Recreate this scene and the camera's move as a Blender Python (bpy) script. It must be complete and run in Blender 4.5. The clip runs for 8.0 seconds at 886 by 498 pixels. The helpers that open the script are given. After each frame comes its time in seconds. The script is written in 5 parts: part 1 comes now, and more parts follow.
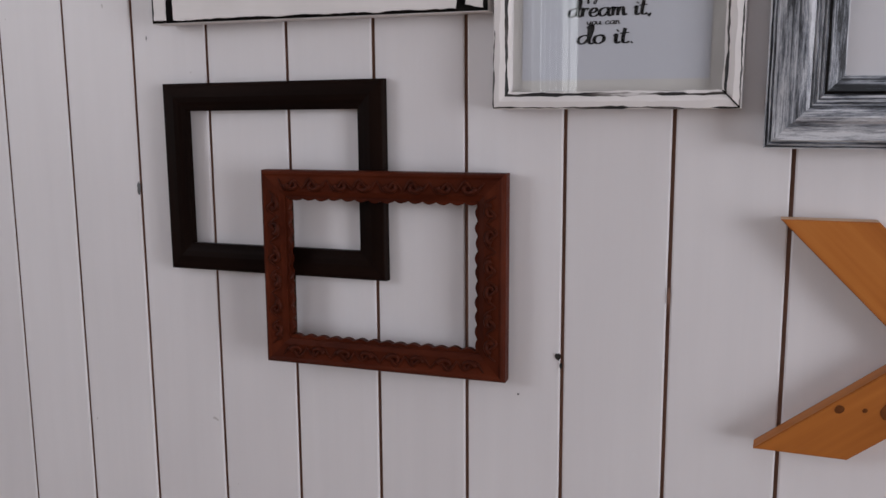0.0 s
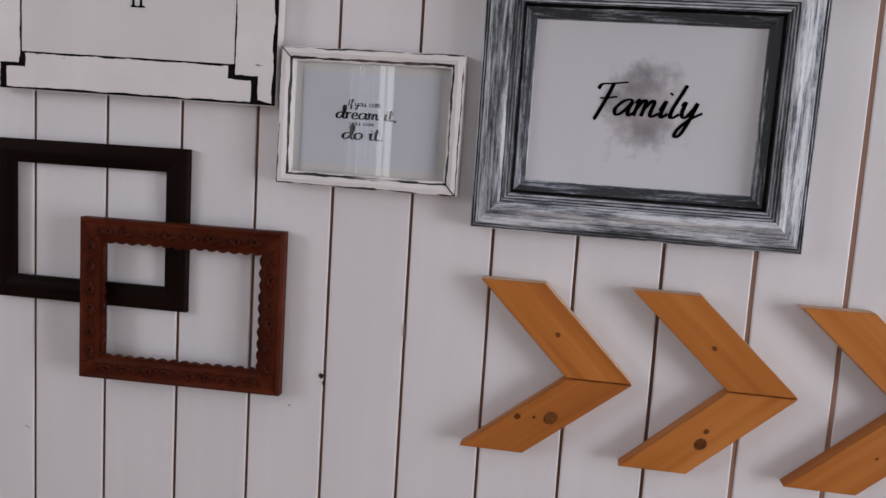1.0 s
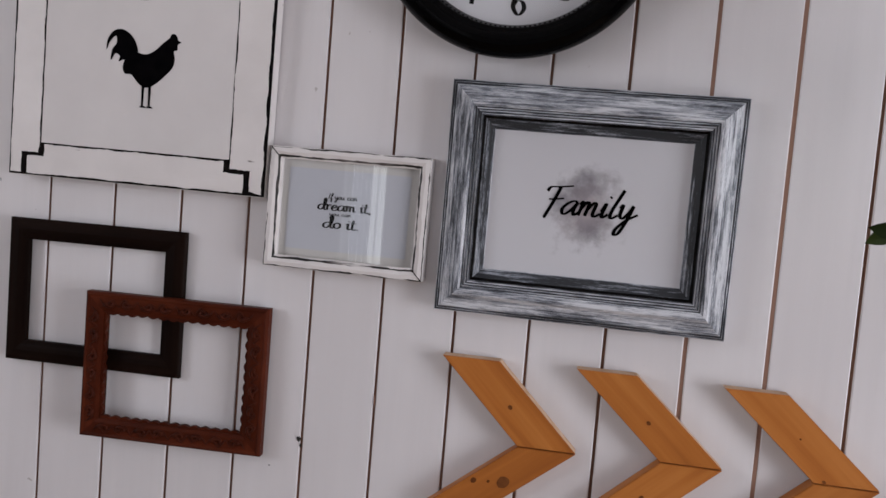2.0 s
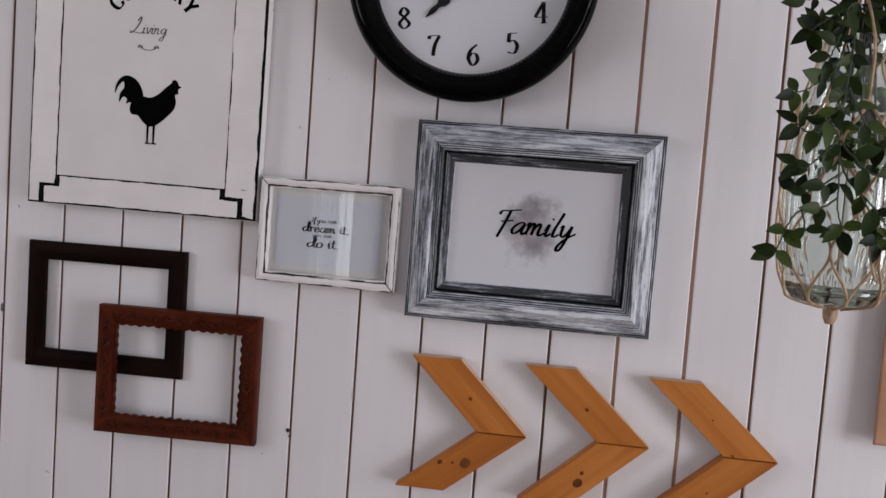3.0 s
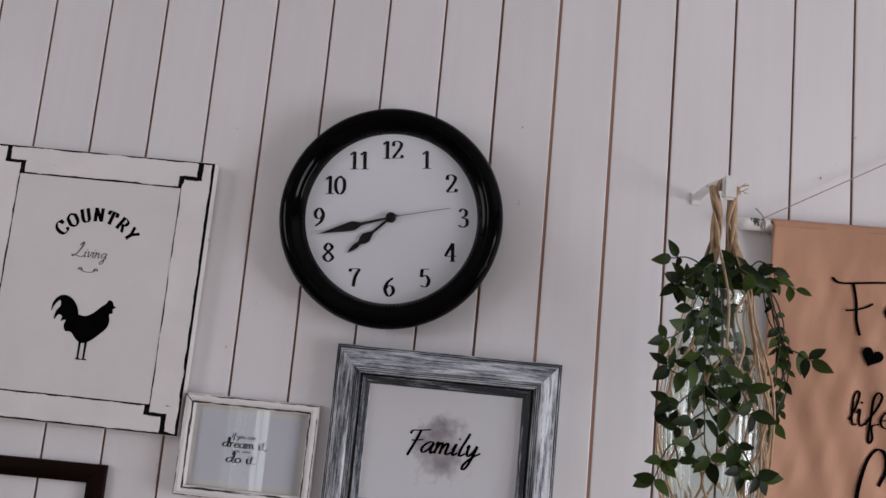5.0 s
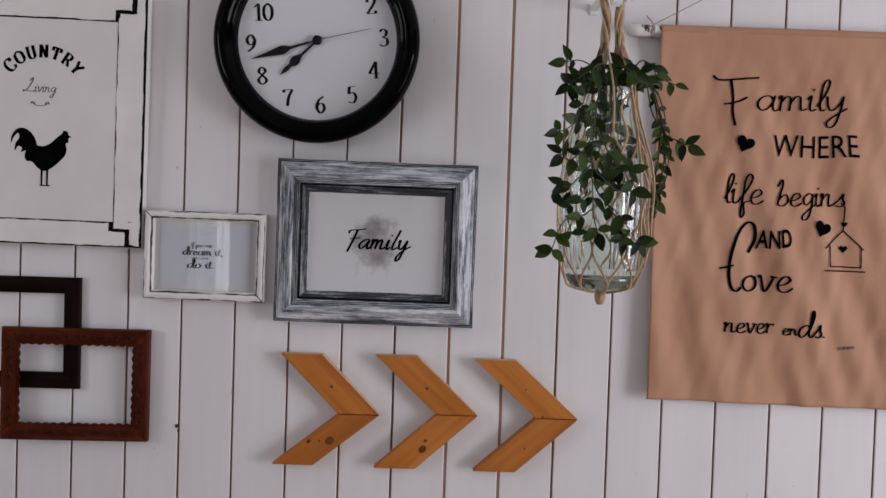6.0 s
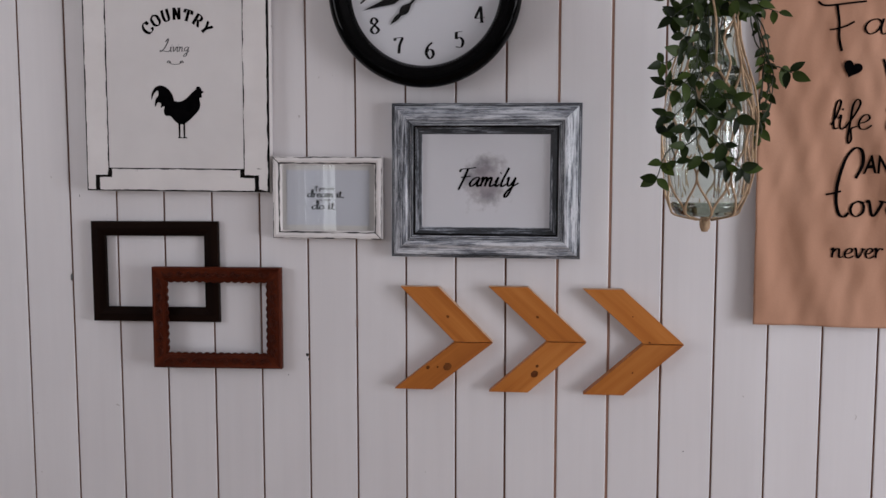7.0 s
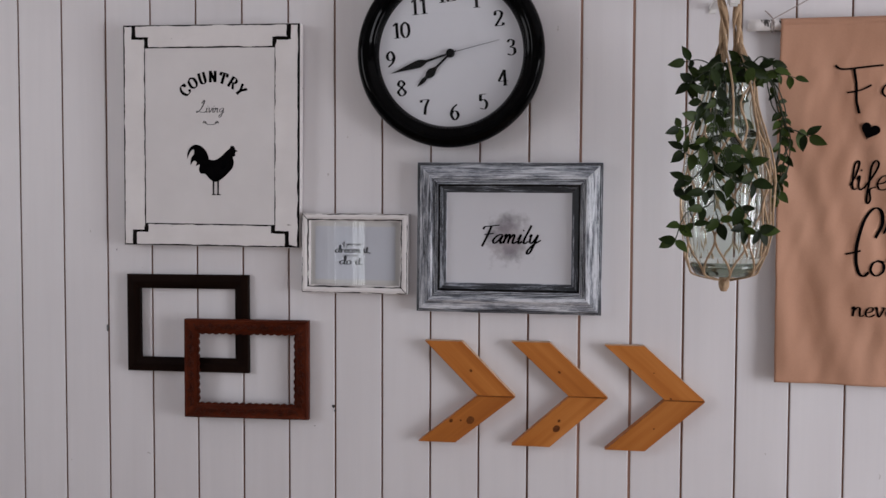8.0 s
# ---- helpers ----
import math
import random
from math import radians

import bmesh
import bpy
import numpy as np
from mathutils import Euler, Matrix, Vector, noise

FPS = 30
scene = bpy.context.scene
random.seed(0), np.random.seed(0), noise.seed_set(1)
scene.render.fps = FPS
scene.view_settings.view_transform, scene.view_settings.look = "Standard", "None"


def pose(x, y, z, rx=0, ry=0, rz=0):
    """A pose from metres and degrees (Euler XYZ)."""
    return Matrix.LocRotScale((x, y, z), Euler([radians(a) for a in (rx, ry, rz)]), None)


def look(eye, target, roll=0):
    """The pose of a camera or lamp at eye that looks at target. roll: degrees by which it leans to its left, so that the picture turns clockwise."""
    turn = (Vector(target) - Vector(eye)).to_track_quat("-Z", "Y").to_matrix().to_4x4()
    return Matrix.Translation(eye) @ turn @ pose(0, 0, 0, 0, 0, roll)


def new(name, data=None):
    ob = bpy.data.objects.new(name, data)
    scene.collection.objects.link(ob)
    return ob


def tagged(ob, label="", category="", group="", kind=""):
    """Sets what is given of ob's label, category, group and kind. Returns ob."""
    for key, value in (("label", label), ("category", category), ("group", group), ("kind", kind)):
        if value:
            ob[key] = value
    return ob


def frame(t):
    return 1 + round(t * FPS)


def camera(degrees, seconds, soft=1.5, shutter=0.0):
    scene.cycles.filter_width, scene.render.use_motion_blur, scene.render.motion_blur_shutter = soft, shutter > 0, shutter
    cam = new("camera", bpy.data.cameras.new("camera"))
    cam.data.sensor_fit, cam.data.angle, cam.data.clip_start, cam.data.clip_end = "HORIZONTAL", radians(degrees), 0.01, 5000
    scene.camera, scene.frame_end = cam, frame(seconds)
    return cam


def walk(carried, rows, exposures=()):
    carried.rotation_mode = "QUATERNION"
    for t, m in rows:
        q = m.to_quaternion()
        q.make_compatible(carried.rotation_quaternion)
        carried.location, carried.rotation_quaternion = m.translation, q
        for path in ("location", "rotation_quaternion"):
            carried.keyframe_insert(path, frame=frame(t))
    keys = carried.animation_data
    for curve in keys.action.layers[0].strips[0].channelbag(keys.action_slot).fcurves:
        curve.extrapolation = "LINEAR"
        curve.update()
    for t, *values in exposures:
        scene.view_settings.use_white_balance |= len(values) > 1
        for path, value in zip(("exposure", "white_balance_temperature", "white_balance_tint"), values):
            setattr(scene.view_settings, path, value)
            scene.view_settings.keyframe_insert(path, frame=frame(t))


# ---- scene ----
# The camera and its walk.
cam = camera(55.19, 8.0, soft=1.5)


def aim(x, y, z, yaw, pitch, roll):
    return pose(x, y, z, 90 + pitch, 0, yaw) @ pose(0, 0, 0, 0, 0, roll)


ROWS = [
    (0, 0.1507, -0.6295, 1.3875, 21.567, -8.840, -0.385),
    (0.2, 0.1728, -0.6519, 1.3911, 18.953, -9.078, 0.281),
    (0.5, 0.1976, -0.7015, 1.4073, 15.960, -9.294, 1.623),
    (0.8, 0.2343, -0.7577, 1.4219, 12.965, -7.971, 2.613),
    (1, 0.2475, -0.7941, 1.4434, 9.594, -7.321, 3.589),
    (1.3, 0.2735, -0.8306, 1.4693, 8.030, -5.372, 4.279),
    (1.5, 0.2810, -0.8522, 1.4894, 7.350, -4.499, 4.465),
    (1.7, 0.2856, -0.8593, 1.4870, 8.123, -4.099, 4.682),
    (2.8, 0.3096, -1.0014, 1.5232, 11.773, -4.634, 4.036),
    (3, 0.3140, -1.0281, 1.5210, 7.435, -3.972, 4.194),
    (3.3, 0.3180, -1.0583, 1.5455, 2.046, -2.276, 4.195),
    (3.5, 0.3146, -1.0530, 1.5579, 1.756, 1.403, 4.121),
    (3.7, 0.3056, -1.0454, 1.5725, 2.388, 6.010, 4.389),
    (4, 0.2687, -1.0422, 1.5865, 4.197, 9.258, 4.957),
    (4.2, 0.2699, -1.0339, 1.5837, 6.598, 9.930, 5.261),
    (5.3, 0.3600, -1.1751, 1.5629, 1.203, 6.863, 4.952),
    (5.5, 0.3711, -1.2021, 1.5512, 0.046, 5.190, 4.492),
    (5.6, 0.3663, -1.2090, 1.5437, -0.226, 4.060, 4.237),
    (5.8, 0.3682, -1.2327, 1.5253, -0.173, 1.513, 3.390),
    (6, 0.3777, -1.2560, 1.5125, -0.372, -1.569, 1.868),
    (6.3, 0.3807, -1.2880, 1.5036, -0.746, -4.556, 1.288),
    (6.5, 0.3805, -1.3072, 1.4904, 0.284, -4.917, 0.833),
    (6.8, 0.3691, -1.3254, 1.4861, 3.972, -4.996, 0.307),
    (7, 0.3625, -1.3275, 1.4879, 6.148, -4.778, -0.014),
    (7.5, 0.3708, -1.3442, 1.5067, 8.407, -2.856, 0.191),
    (7.6, 0.3698, -1.3492, 1.5088, 8.437, -2.434, 0.198),
    (8, 0.3743, -1.3561, 1.5186, 8.130, -2.249, 0.210),
]
walk(cam, [(t, aim(*row)) for t, *row in ROWS], exposures=[(0.0, 0.0, 6500, 10), (1.0, 0.04, 6500, 10), (1.5, 0.04, 6500, 10), (4.0, 0.0, 6500, 10), (5.5, -0.09, 6500, 10), (8.0, -0.11, 6500, 10)])

# World, large lights.
ROOM_W, ROOM_E, ROOM_BACK, ROOM_TOP = -2.2, 2.6, -3.0, 2.55
WIN_E = (-1.70, -0.70, 0.64, 1.92)      # y0, y1, z0, z1
WIN_W = (-2.40, -1.20, 1.45, 2.40)
WIN_B = (-0.875, -0.650, 0.85, 2.20)       # x0, x1, z0, z1

world = bpy.data.worlds.new("sky")
scene.world = world
world.use_nodes = True
wn, wl = world.node_tree.nodes, world.node_tree.links
sky = wn.new("ShaderNodeTexSky")
sky.sky_type, sky.sun_disc = "NISHITA", False
sky.sun_elevation, sky.sun_rotation = radians(35), radians(200)
wl.new(sky.outputs[0], wn["Background"].inputs[0])
wn["Background"].inputs[1].default_value = 0.12


def window_lamp(name, m, w, h, watts, colour):
    data = bpy.data.lights.new(name, "AREA")
    data.shape, data.size, data.size_y, data.energy, data.color = "RECTANGLE", w, h, watts, colour
    ob = new(name, data)
    ob.matrix_world = m
    return ob


def mid(a, b):
    return (a + b) / 2


window_lamp("daylight_east", look((ROOM_E + 0.02, mid(*WIN_E[:2]), mid(*WIN_E[2:])), (0, mid(*WIN_E[:2]), mid(*WIN_E[2:]))),
            WIN_E[1] - WIN_E[0], WIN_E[3] - WIN_E[2], 46.5, (0.938, 0.935, 1.012))
window_lamp("daylight_west", look((ROOM_W - 0.02, mid(*WIN_W[:2]), mid(*WIN_W[2:])), (0, mid(*WIN_W[:2]), mid(*WIN_W[2:]))),
            WIN_W[1] - WIN_W[0], WIN_W[3] - WIN_W[2], 19.5, (0.938, 0.935, 1.012))



# ---- materials ----
class Nodes:
    """A small builder of node materials."""

    def __init__(self, name, rough=0.5, metal=0.0):
        self.mat = bpy.data.materials.new(name)
        self.mat.use_nodes = True
        self.tree = self.mat.node_tree
        self.bsdf = self.tree.nodes["Principled BSDF"]
        self.set("Roughness", rough)
        self.set("Metallic", metal)
        self.coords = self.tree.nodes.new("ShaderNodeTexCoord").outputs["Object"]

    def set(self, socket, value):
        self.bsdf.inputs[socket].default_value = value
        return self

    def plug(self, a, b):
        self.tree.links.new(a, b)

    def mapped(self, scale=(1, 1, 1), shift=None):
        node = self.tree.nodes.new("ShaderNodeMapping")
        node.inputs["Scale"].default_value = scale
        self.plug(self.coords, node.inputs["Vector"])
        if shift is not None:
            self.plug(shift, node.inputs["Location"])
        return node.outputs[0]

    def rand(self):
        return self.tree.nodes.new("ShaderNodeObjectInfo").outputs["Random"]

    def noise(self, scale, detail=4, stretch=(1, 1, 1), rough=0.55, shift=None):
        node = self.tree.nodes.new("ShaderNodeTexNoise")
        node.inputs["Scale"].default_value, node.inputs["Detail"].default_value, node.inputs["Roughness"].default_value = scale, detail, rough
        self.plug(self.mapped(stretch, shift), node.inputs["Vector"])
        return node.outputs["Fac"]

    def ramp(self, fac, *stops):
        node = self.tree.nodes.new("ShaderNodeValToRGB")
        el = node.color_ramp.elements
        while len(el) < len(stops):
            el.new(0.5)
        for e, (p, c) in zip(el, stops):
            e.position, e.color = p, (*c, 1) if len(c) == 3 else c
        self.plug(fac, node.inputs[0])
        return node.outputs[0]

    def mix(self, fac, a, b, how="MIX"):
        node = self.tree.nodes.new("ShaderNodeMix")
        node.data_type, node.blend_type = "RGBA", how
        for socket, value in ((node.inputs[0], fac), (node.inputs[6], a), (node.inputs[7], b)):
            if isinstance(value, (int, float)):
                socket.default_value = value
            elif isinstance(value, tuple):
                socket.default_value = (*value, 1)
            else:
                self.plug(value, socket)
        return node.outputs[2]

    def math(self, op, a, b=0.0, clamp=False):
        node = self.tree.nodes.new("ShaderNodeMath")
        node.operation, node.use_clamp = op, clamp
        for socket, value in ((node.inputs[0], a), (node.inputs[1], b)):
            if isinstance(value, (int, float)):
                socket.default_value = value
            else:
                self.plug(value, socket)
        return node.outputs[0]

    def colour(self, value):
        if isinstance(value, tuple):
            self.bsdf.inputs["Base Color"].default_value = (*value, 1)
        else:
            self.plug(value, self.bsdf.inputs["Base Color"])
        return self

    def bump(self, height, strength=0.3, distance=0.001):
        node = self.tree.nodes.new("ShaderNodeBump")
        node.inputs["Strength"].default_value, node.inputs["Distance"].default_value = strength, distance
        self.plug(height, node.inputs["Height"])
        self.plug(node.outputs[0], self.bsdf.inputs["Normal"])
        return self

    def rough(self, fac, low, high):
        self.plug(self.ramp(fac, (0.2, (low,) * 3), (0.8, (high,) * 3)), self.bsdf.inputs["Roughness"])
        return self


def grey(v):
    return (v, v, v)


def make_plank_paint():
    m = Nodes("white_plank_paint", 0.45)
    shift = m.math("MULTIPLY", m.rand(), 37.0)
    grain = m.noise(60, 5, (1, 1, 0.04), 0.6, shift)
    cloud = m.noise(5, 3, (1, 1, 0.5), 0.5, shift)
    base = m.ramp(cloud, (0.3, (0.70, 0.675, 0.685)), (0.7, (0.75, 0.73, 0.74)))
    base = m.mix(0.5, base, m.ramp(grain, (0.3, grey(0.93)), (0.65, grey(1.0))), "MULTIPLY")
    base = m.mix(1.0, base, m.ramp(m.rand(), (0.0, grey(0.965)), (1.0, grey(1.0))), "MULTIPLY")
    speck = m.ramp(m.noise(90, 2, (1, 1, 0.7), 0.5, shift), (0.77, grey(0.0)), (0.80, grey(1.0)))
    base = m.mix(speck, base, (0.48, 0.45, 0.44))
    m.colour(base).rough(cloud, 0.38, 0.52)
    return m.bump(m.math("ADD", m.math("MULTIPLY", grain, 0.5), cloud), 0.35, 0.0012).mat


def make_plain(name, low, high, rough=0.5, scale=40, stretch=(1, 1, 1), bump=0.2, distance=0.0008, coat=0.0, gloss=0.5):
    m = Nodes(name, rough)
    n = m.noise(scale, 5, stretch)
    m.colour(m.ramp(n, (0.3, low), (0.7, high)))
    m.set("Specular IOR Level", gloss)
    m.rough(m.noise(scale * 0.3, 3), max(0.05, rough - 0.08), rough + 0.08)
    if coat:
        m.set("Coat Weight", coat).set("Coat Roughness", 0.08)
    return m.bump(n, bump, distance).mat


PLANK = make_plank_paint()
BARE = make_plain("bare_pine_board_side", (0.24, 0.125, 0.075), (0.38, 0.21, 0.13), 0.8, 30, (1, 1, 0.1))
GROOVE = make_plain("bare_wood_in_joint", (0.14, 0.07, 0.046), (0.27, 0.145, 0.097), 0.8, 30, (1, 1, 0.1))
TONGUE = make_plain("bare_pine_tongue", (0.20, 0.105, 0.072), (0.33, 0.185, 0.13), 0.8, 30, (1, 1, 0.1))
# grey plaster cuts bounced light, white ceiling adds it; both stay unseen
PLASTER = make_plain("room_plaster", (0.36, 0.345, 0.34), (0.41, 0.395, 0.385), 0.8, 8)
CEILING = make_plain("white_ceiling_paint", (0.72, 0.71, 0.71), (0.78, 0.77, 0.77), 0.8, 8)
FLOORING = make_plain("oak_floor", (0.22, 0.14, 0.08), (0.32, 0.21, 0.12), 0.45, 12, (1, 0.08, 1))
BLACK_WOOD = make_plain("black_brown_wood", (0.0055, 0.0027, 0.002), (0.012, 0.0058, 0.004), 0.45, 60, (0.08, 1, 1), 0.2, gloss=0.03)
INK = make_plain("black_ink", (0.0015, 0.0015, 0.002), (0.004, 0.0035, 0.004), 0.85, 80, gloss=0.0)
SOFT_INK = make_plain("grey_ink", (0.06, 0.06, 0.065), (0.15, 0.15, 0.15), 0.6, 80)
BLACK_PAINT = make_plain("black_chalk_paint", (0.0025, 0.0025, 0.003), (0.012, 0.010, 0.009), 0.8, 120, gloss=0.03)
BLACK_GLOSS = make_plain("black_gloss_plastic", (0.0006, 0.0006, 0.0008), (0.0012, 0.0012, 0.0014), 0.06, 30, (1, 1, 1), 0.03, 0.0006, 0.0, 0.07)
HAND_BLACK = make_plain("black_hand_metal", (0.002, 0.002, 0.002), (0.004, 0.004, 0.004), 0.5, gloss=0.08)
SECOND_GREY = make_plain("grey_thin_hand", (0.10, 0.10, 0.11), (0.14, 0.14, 0.15), 0.4)
DIAL = make_plain("white_dial_paper", (0.74, 0.735, 0.755), (0.77, 0.765, 0.785), 0.6, 10, (1, 1, 1), 0.02)
POSTER = make_plain("off_white_poster_board", (0.65, 0.625, 0.62), (0.70, 0.675, 0.67), 0.65, 14, (1, 1, 1), 0.15)
CREAM_MAT = make_plain("cream_mat_paper", (0.60, 0.58, 0.55), (0.64, 0.62, 0.59), 0.7, 20)
COOL_PAPER = make_plain("cool_white_print_paper", (0.56, 0.57, 0.61), (0.59, 0.60, 0.64), 0.7, 20)
JUTE = make_plain("jute_cord", (0.30, 0.195, 0.11), (0.52, 0.365, 0.23), 0.85, 240, (1, 1, 0.4), 0.8, 0.002)
STEM = make_plain("dark_green_stem", (0.012, 0.02, 0.008), (0.03, 0.04, 0.015), 0.6, 90)
HOOK_WHITE = make_plain("white_enamel", (0.66, 0.65, 0.63), (0.76, 0.75, 0.73), 0.3, 50)
STRING = make_plain("twine", (0.28, 0.23, 0.21), (0.42, 0.36, 0.33), 0.9, 300)
NAIL_BLACK = make_plain("dark_nail", (0.01, 0.01, 0.01), (0.03, 0.025, 0.02), 0.4)
KNOT = make_plain("pine_knot", (0.085, 0.026, 0.008), (0.19, 0.065, 0.018), 0.7, 120, gloss=0.1)


def make_carved():
    m = Nodes("red_brown_carved_wood", 0.42)
    m.set("Specular IOR Level", 0.07)
    n = m.noise(55, 5, (0.25, 1, 1))
    m.colour(m.ramp(n, (0.25, (0.034, 0.0058, 0.0024)), (0.55, (0.071, 0.0135, 0.0050)), (0.8, (0.106, 0.022, 0.0085))))
    m.rough(m.noise(20, 3), 0.34, 0.55)
    return m.bump(m.noise(160, 4), 0.5, 0.0012).mat


CARVED = make_carved()
CARVED_SHADED = make_plain("shade_toned_carving", (0.034, 0.0064, 0.0027), (0.068, 0.0130, 0.0050), 0.5, 90, gloss=0.10)


def make_white_worn():
    m = Nodes("white_distressed_paint", 0.5)
    big, fine = m.noise(14, 4), m.noise(110, 5, (0.15, 1, 1))
    base = m.ramp(big, (0.3, (0.68, 0.65, 0.64)), (0.7, (0.76, 0.73, 0.72)))
    worn = m.ramp(m.math("MULTIPLY", fine, m.noise(22, 3)), (0.42, grey(0.0)), (0.47, grey(1.0)))
    m.colour(m.mix(worn, base, (0.12, 0.10, 0.09)))
    return m.bump(fine, 0.35, 0.001).mat


WHITE_WORN = make_white_worn()


def make_rubbed():
    m = Nodes("rubbed_black_over_white_paint", 0.65)
    n = m.noise(85, 5, (0.16, 1, 1), 0.7, m.math("MULTIPLY", m.rand(), 7.0))
    m.colour(m.ramp(n, (0.44, (0.006, 0.006, 0.006)), (0.53, (0.05, 0.042, 0.038)), (0.60, (0.22, 0.20, 0.19)), (0.68, (0.62, 0.59, 0.58))))
    return m.bump(n, 0.3, 0.0008).mat


RUBBED = make_rubbed()


def make_grey_wash(name, bias):
    m = Nodes(name, 0.55)
    shift = m.math("MULTIPLY", m.rand(), 11.0)
    streak = m.noise(420, 7, (0.026, 1, 1), 0.8, shift)
    patch = m.noise(75, 7, (0.15, 1, 1), 0.8, shift)
    v = m.math("ADD", m.math("MULTIPLY", streak, 0.55), m.math("MULTIPLY", patch, 0.65))
    m.colour(m.ramp(v, (0.51 - bias, (0.018, 0.021, 0.026)), (0.555 - bias, (0.12, 0.132, 0.155)), (0.60 - bias, (0.30, 0.32, 0.36)), (0.67 - bias, (0.66, 0.68, 0.72))))
    return m.bump(v, 0.6, 0.0015).mat


WASH_LIGHT = make_grey_wash("white_washed_grey_wood", 0.026)
WASH_MID = make_grey_wash("brushed_grey_wood", 0.0)
WASH_DARK = make_grey_wash("charcoal_washed_wood", -0.095)


def make_watercolour():
    m = Nodes("white_print_with_watercolour_stain", 0.7)
    node = m.tree.nodes.new("ShaderNodeVectorMath")
    node.operation = "LENGTH"
    m.plug(m.mapped((1 / 0.040, 0, 1 / 0.046)), node.inputs[0])
    edge = m.noise(42, 5, (1, 1, 1), 0.6)
    fall = m.math("ADD", node.outputs["Value"], m.math("MULTIPLY", m.math("SUBTRACT", edge, 0.5), 1.7))
    wash = m.ramp(fall, (0.30, grey(1.0)), (0.66, grey(0.55)), (0.84, grey(0.18)), (1.0, grey(0.0)))
    tone = m.ramp(m.noise(24, 4), (0.35, (0.19, 0.18, 0.20)), (0.55, (0.29, 0.265, 0.285)), (0.72, (0.44, 0.375, 0.39)))
    m.colour(m.mix(wash, (0.60, 0.60, 0.63), tone))
    return m.mat


WATERCOLOUR = make_watercolour()


def make_pine():
    m = Nodes("oiled_pine", 0.45)
    m.set("Specular IOR Level", 0.25)
    shift = m.math("MULTIPLY", m.rand(), 23.0)
    warp = m.noise(9, 3, (0.35, 1, 1), 0.5, shift)
    rings = m.noise(70, 4, (0.05, 1, 1), 0.55, shift)
    v = m.math("ADD", m.math("MULTIPLY", rings, 0.6), m.math("MULTIPLY", warp, 0.5))
    base = m.ramp(v, (0.38, (0.31, 0.092, 0.016)), (0.55, (0.45, 0.150, 0.028)), (0.72, (0.55, 0.208, 0.048)))
    m.colour(m.mix(1.0, base, m.ramp(m.rand(), (0, grey(0.86)), (1, grey(1.0))), "MULTIPLY"))
    return m.bump(rings, 0.3, 0.001).mat


PINE = make_pine()
PINE_END = make_plain("pale_pine_edge", (0.46, 0.27, 0.14), (0.64, 0.45, 0.31), 0.6, 60)


def make_kraft():
    m = Nodes("tan_kraft_cloth", 0.8)
    big = m.noise(5, 4, (1.6, 1, 0.45), 0.55)
    weave = m.noise(420, 2)
    # upright tone streaks put the creases' light and shade into the colour
    base = m.ramp(big, (0.28, (0.345, 0.174, 0.102)), (0.5, (0.445, 0.233, 0.144)), (0.75, (0.55, 0.306, 0.200)))
    m.colour(m.mix(0.25, base, m.ramp(weave, (0.3, grey(0.8)), (0.7, grey(1.0))), "MULTIPLY"))
    return m.bump(m.math("ADD", m.math("MULTIPLY", weave, 0.15), m.noise(30, 4, (1, 1, 0.5))), 0.35, 0.0015).mat


KRAFT = make_kraft()


def make_leaf():
    m = Nodes("glossy_dark_green_leaf", 0.45)
    m.set("Specular IOR Level", 0.12)
    n = m.noise(90, 3)
    tone = m.ramp(m.rand(), (0.0, (0.005, 0.010, 0.002)), (0.5, (0.018, 0.033, 0.006)), (1.0, (0.052, 0.082, 0.016)))
    m.colour(m.mix(0.5, tone, m.ramp(n, (0.3, grey(0.6)), (0.7, grey(1.0))), "MULTIPLY"))
    return m.bump(n, 0.2, 0.0006).mat


LEAF = make_leaf()


def make_birch():
    m = Nodes("white_birch_dowel", 0.6)
    marks = m.ramp(m.noise(90, 3, (1.0, 0.4, 0.4)), (0.58, grey(0.0)), (0.64, grey(1.0)))
    m.colour(m.mix(marks, (0.76, 0.73, 0.71), (0.05, 0.045, 0.04)))
    return m.mat


BIRCH = make_birch()


def make_glass(name, tint, rough=0.0):
    m = Nodes(name, rough)
    m.colour(tint).set("Transmission Weight", 1.0).set("IOR", 1.48)
    return m.mat


JAR_GLASS = make_glass("jar_glass", (0.86, 0.91, 0.88))
JAR_BASE = make_glass("green_tinted_thick_glass", (0.27, 0.32, 0.26))


def make_pane():
    """A thin clear pane: clear through, with a plain gloss on top."""
    m = Nodes("thin_clear_pane", 0.0)
    clear = m.tree.nodes.new("ShaderNodeBsdfTransparent")
    gloss = m.tree.nodes.new("ShaderNodeBsdfGlossy")
    gloss.inputs["Roughness"].default_value = 0.012
    fresnel = m.tree.nodes.new("ShaderNodeFresnel")
    fresnel.inputs["IOR"].default_value = 1.5
    both = m.tree.nodes.new("ShaderNodeMixShader")
    m.plug(fresnel.outputs[0], both.inputs[0])
    m.plug(clear.outputs[0], both.inputs[1])
    m.plug(gloss.outputs[0], both.inputs[2])
    m.plug(both.outputs[0], m.tree.nodes["Material Output"].inputs[0])
    return m.mat


PANE = make_pane()


def make_glow(name, colour, strength):
    m = Nodes(name, 0.9)
    m.set("Emission Color", (*colour, 1)).set("Emission Strength", strength)
    return m.colour((0.0, 0.0, 0.0)).mat


OUTSIDE = make_glow("bright_overcast_outside", (0.93, 0.97, 1.0), 3.2)


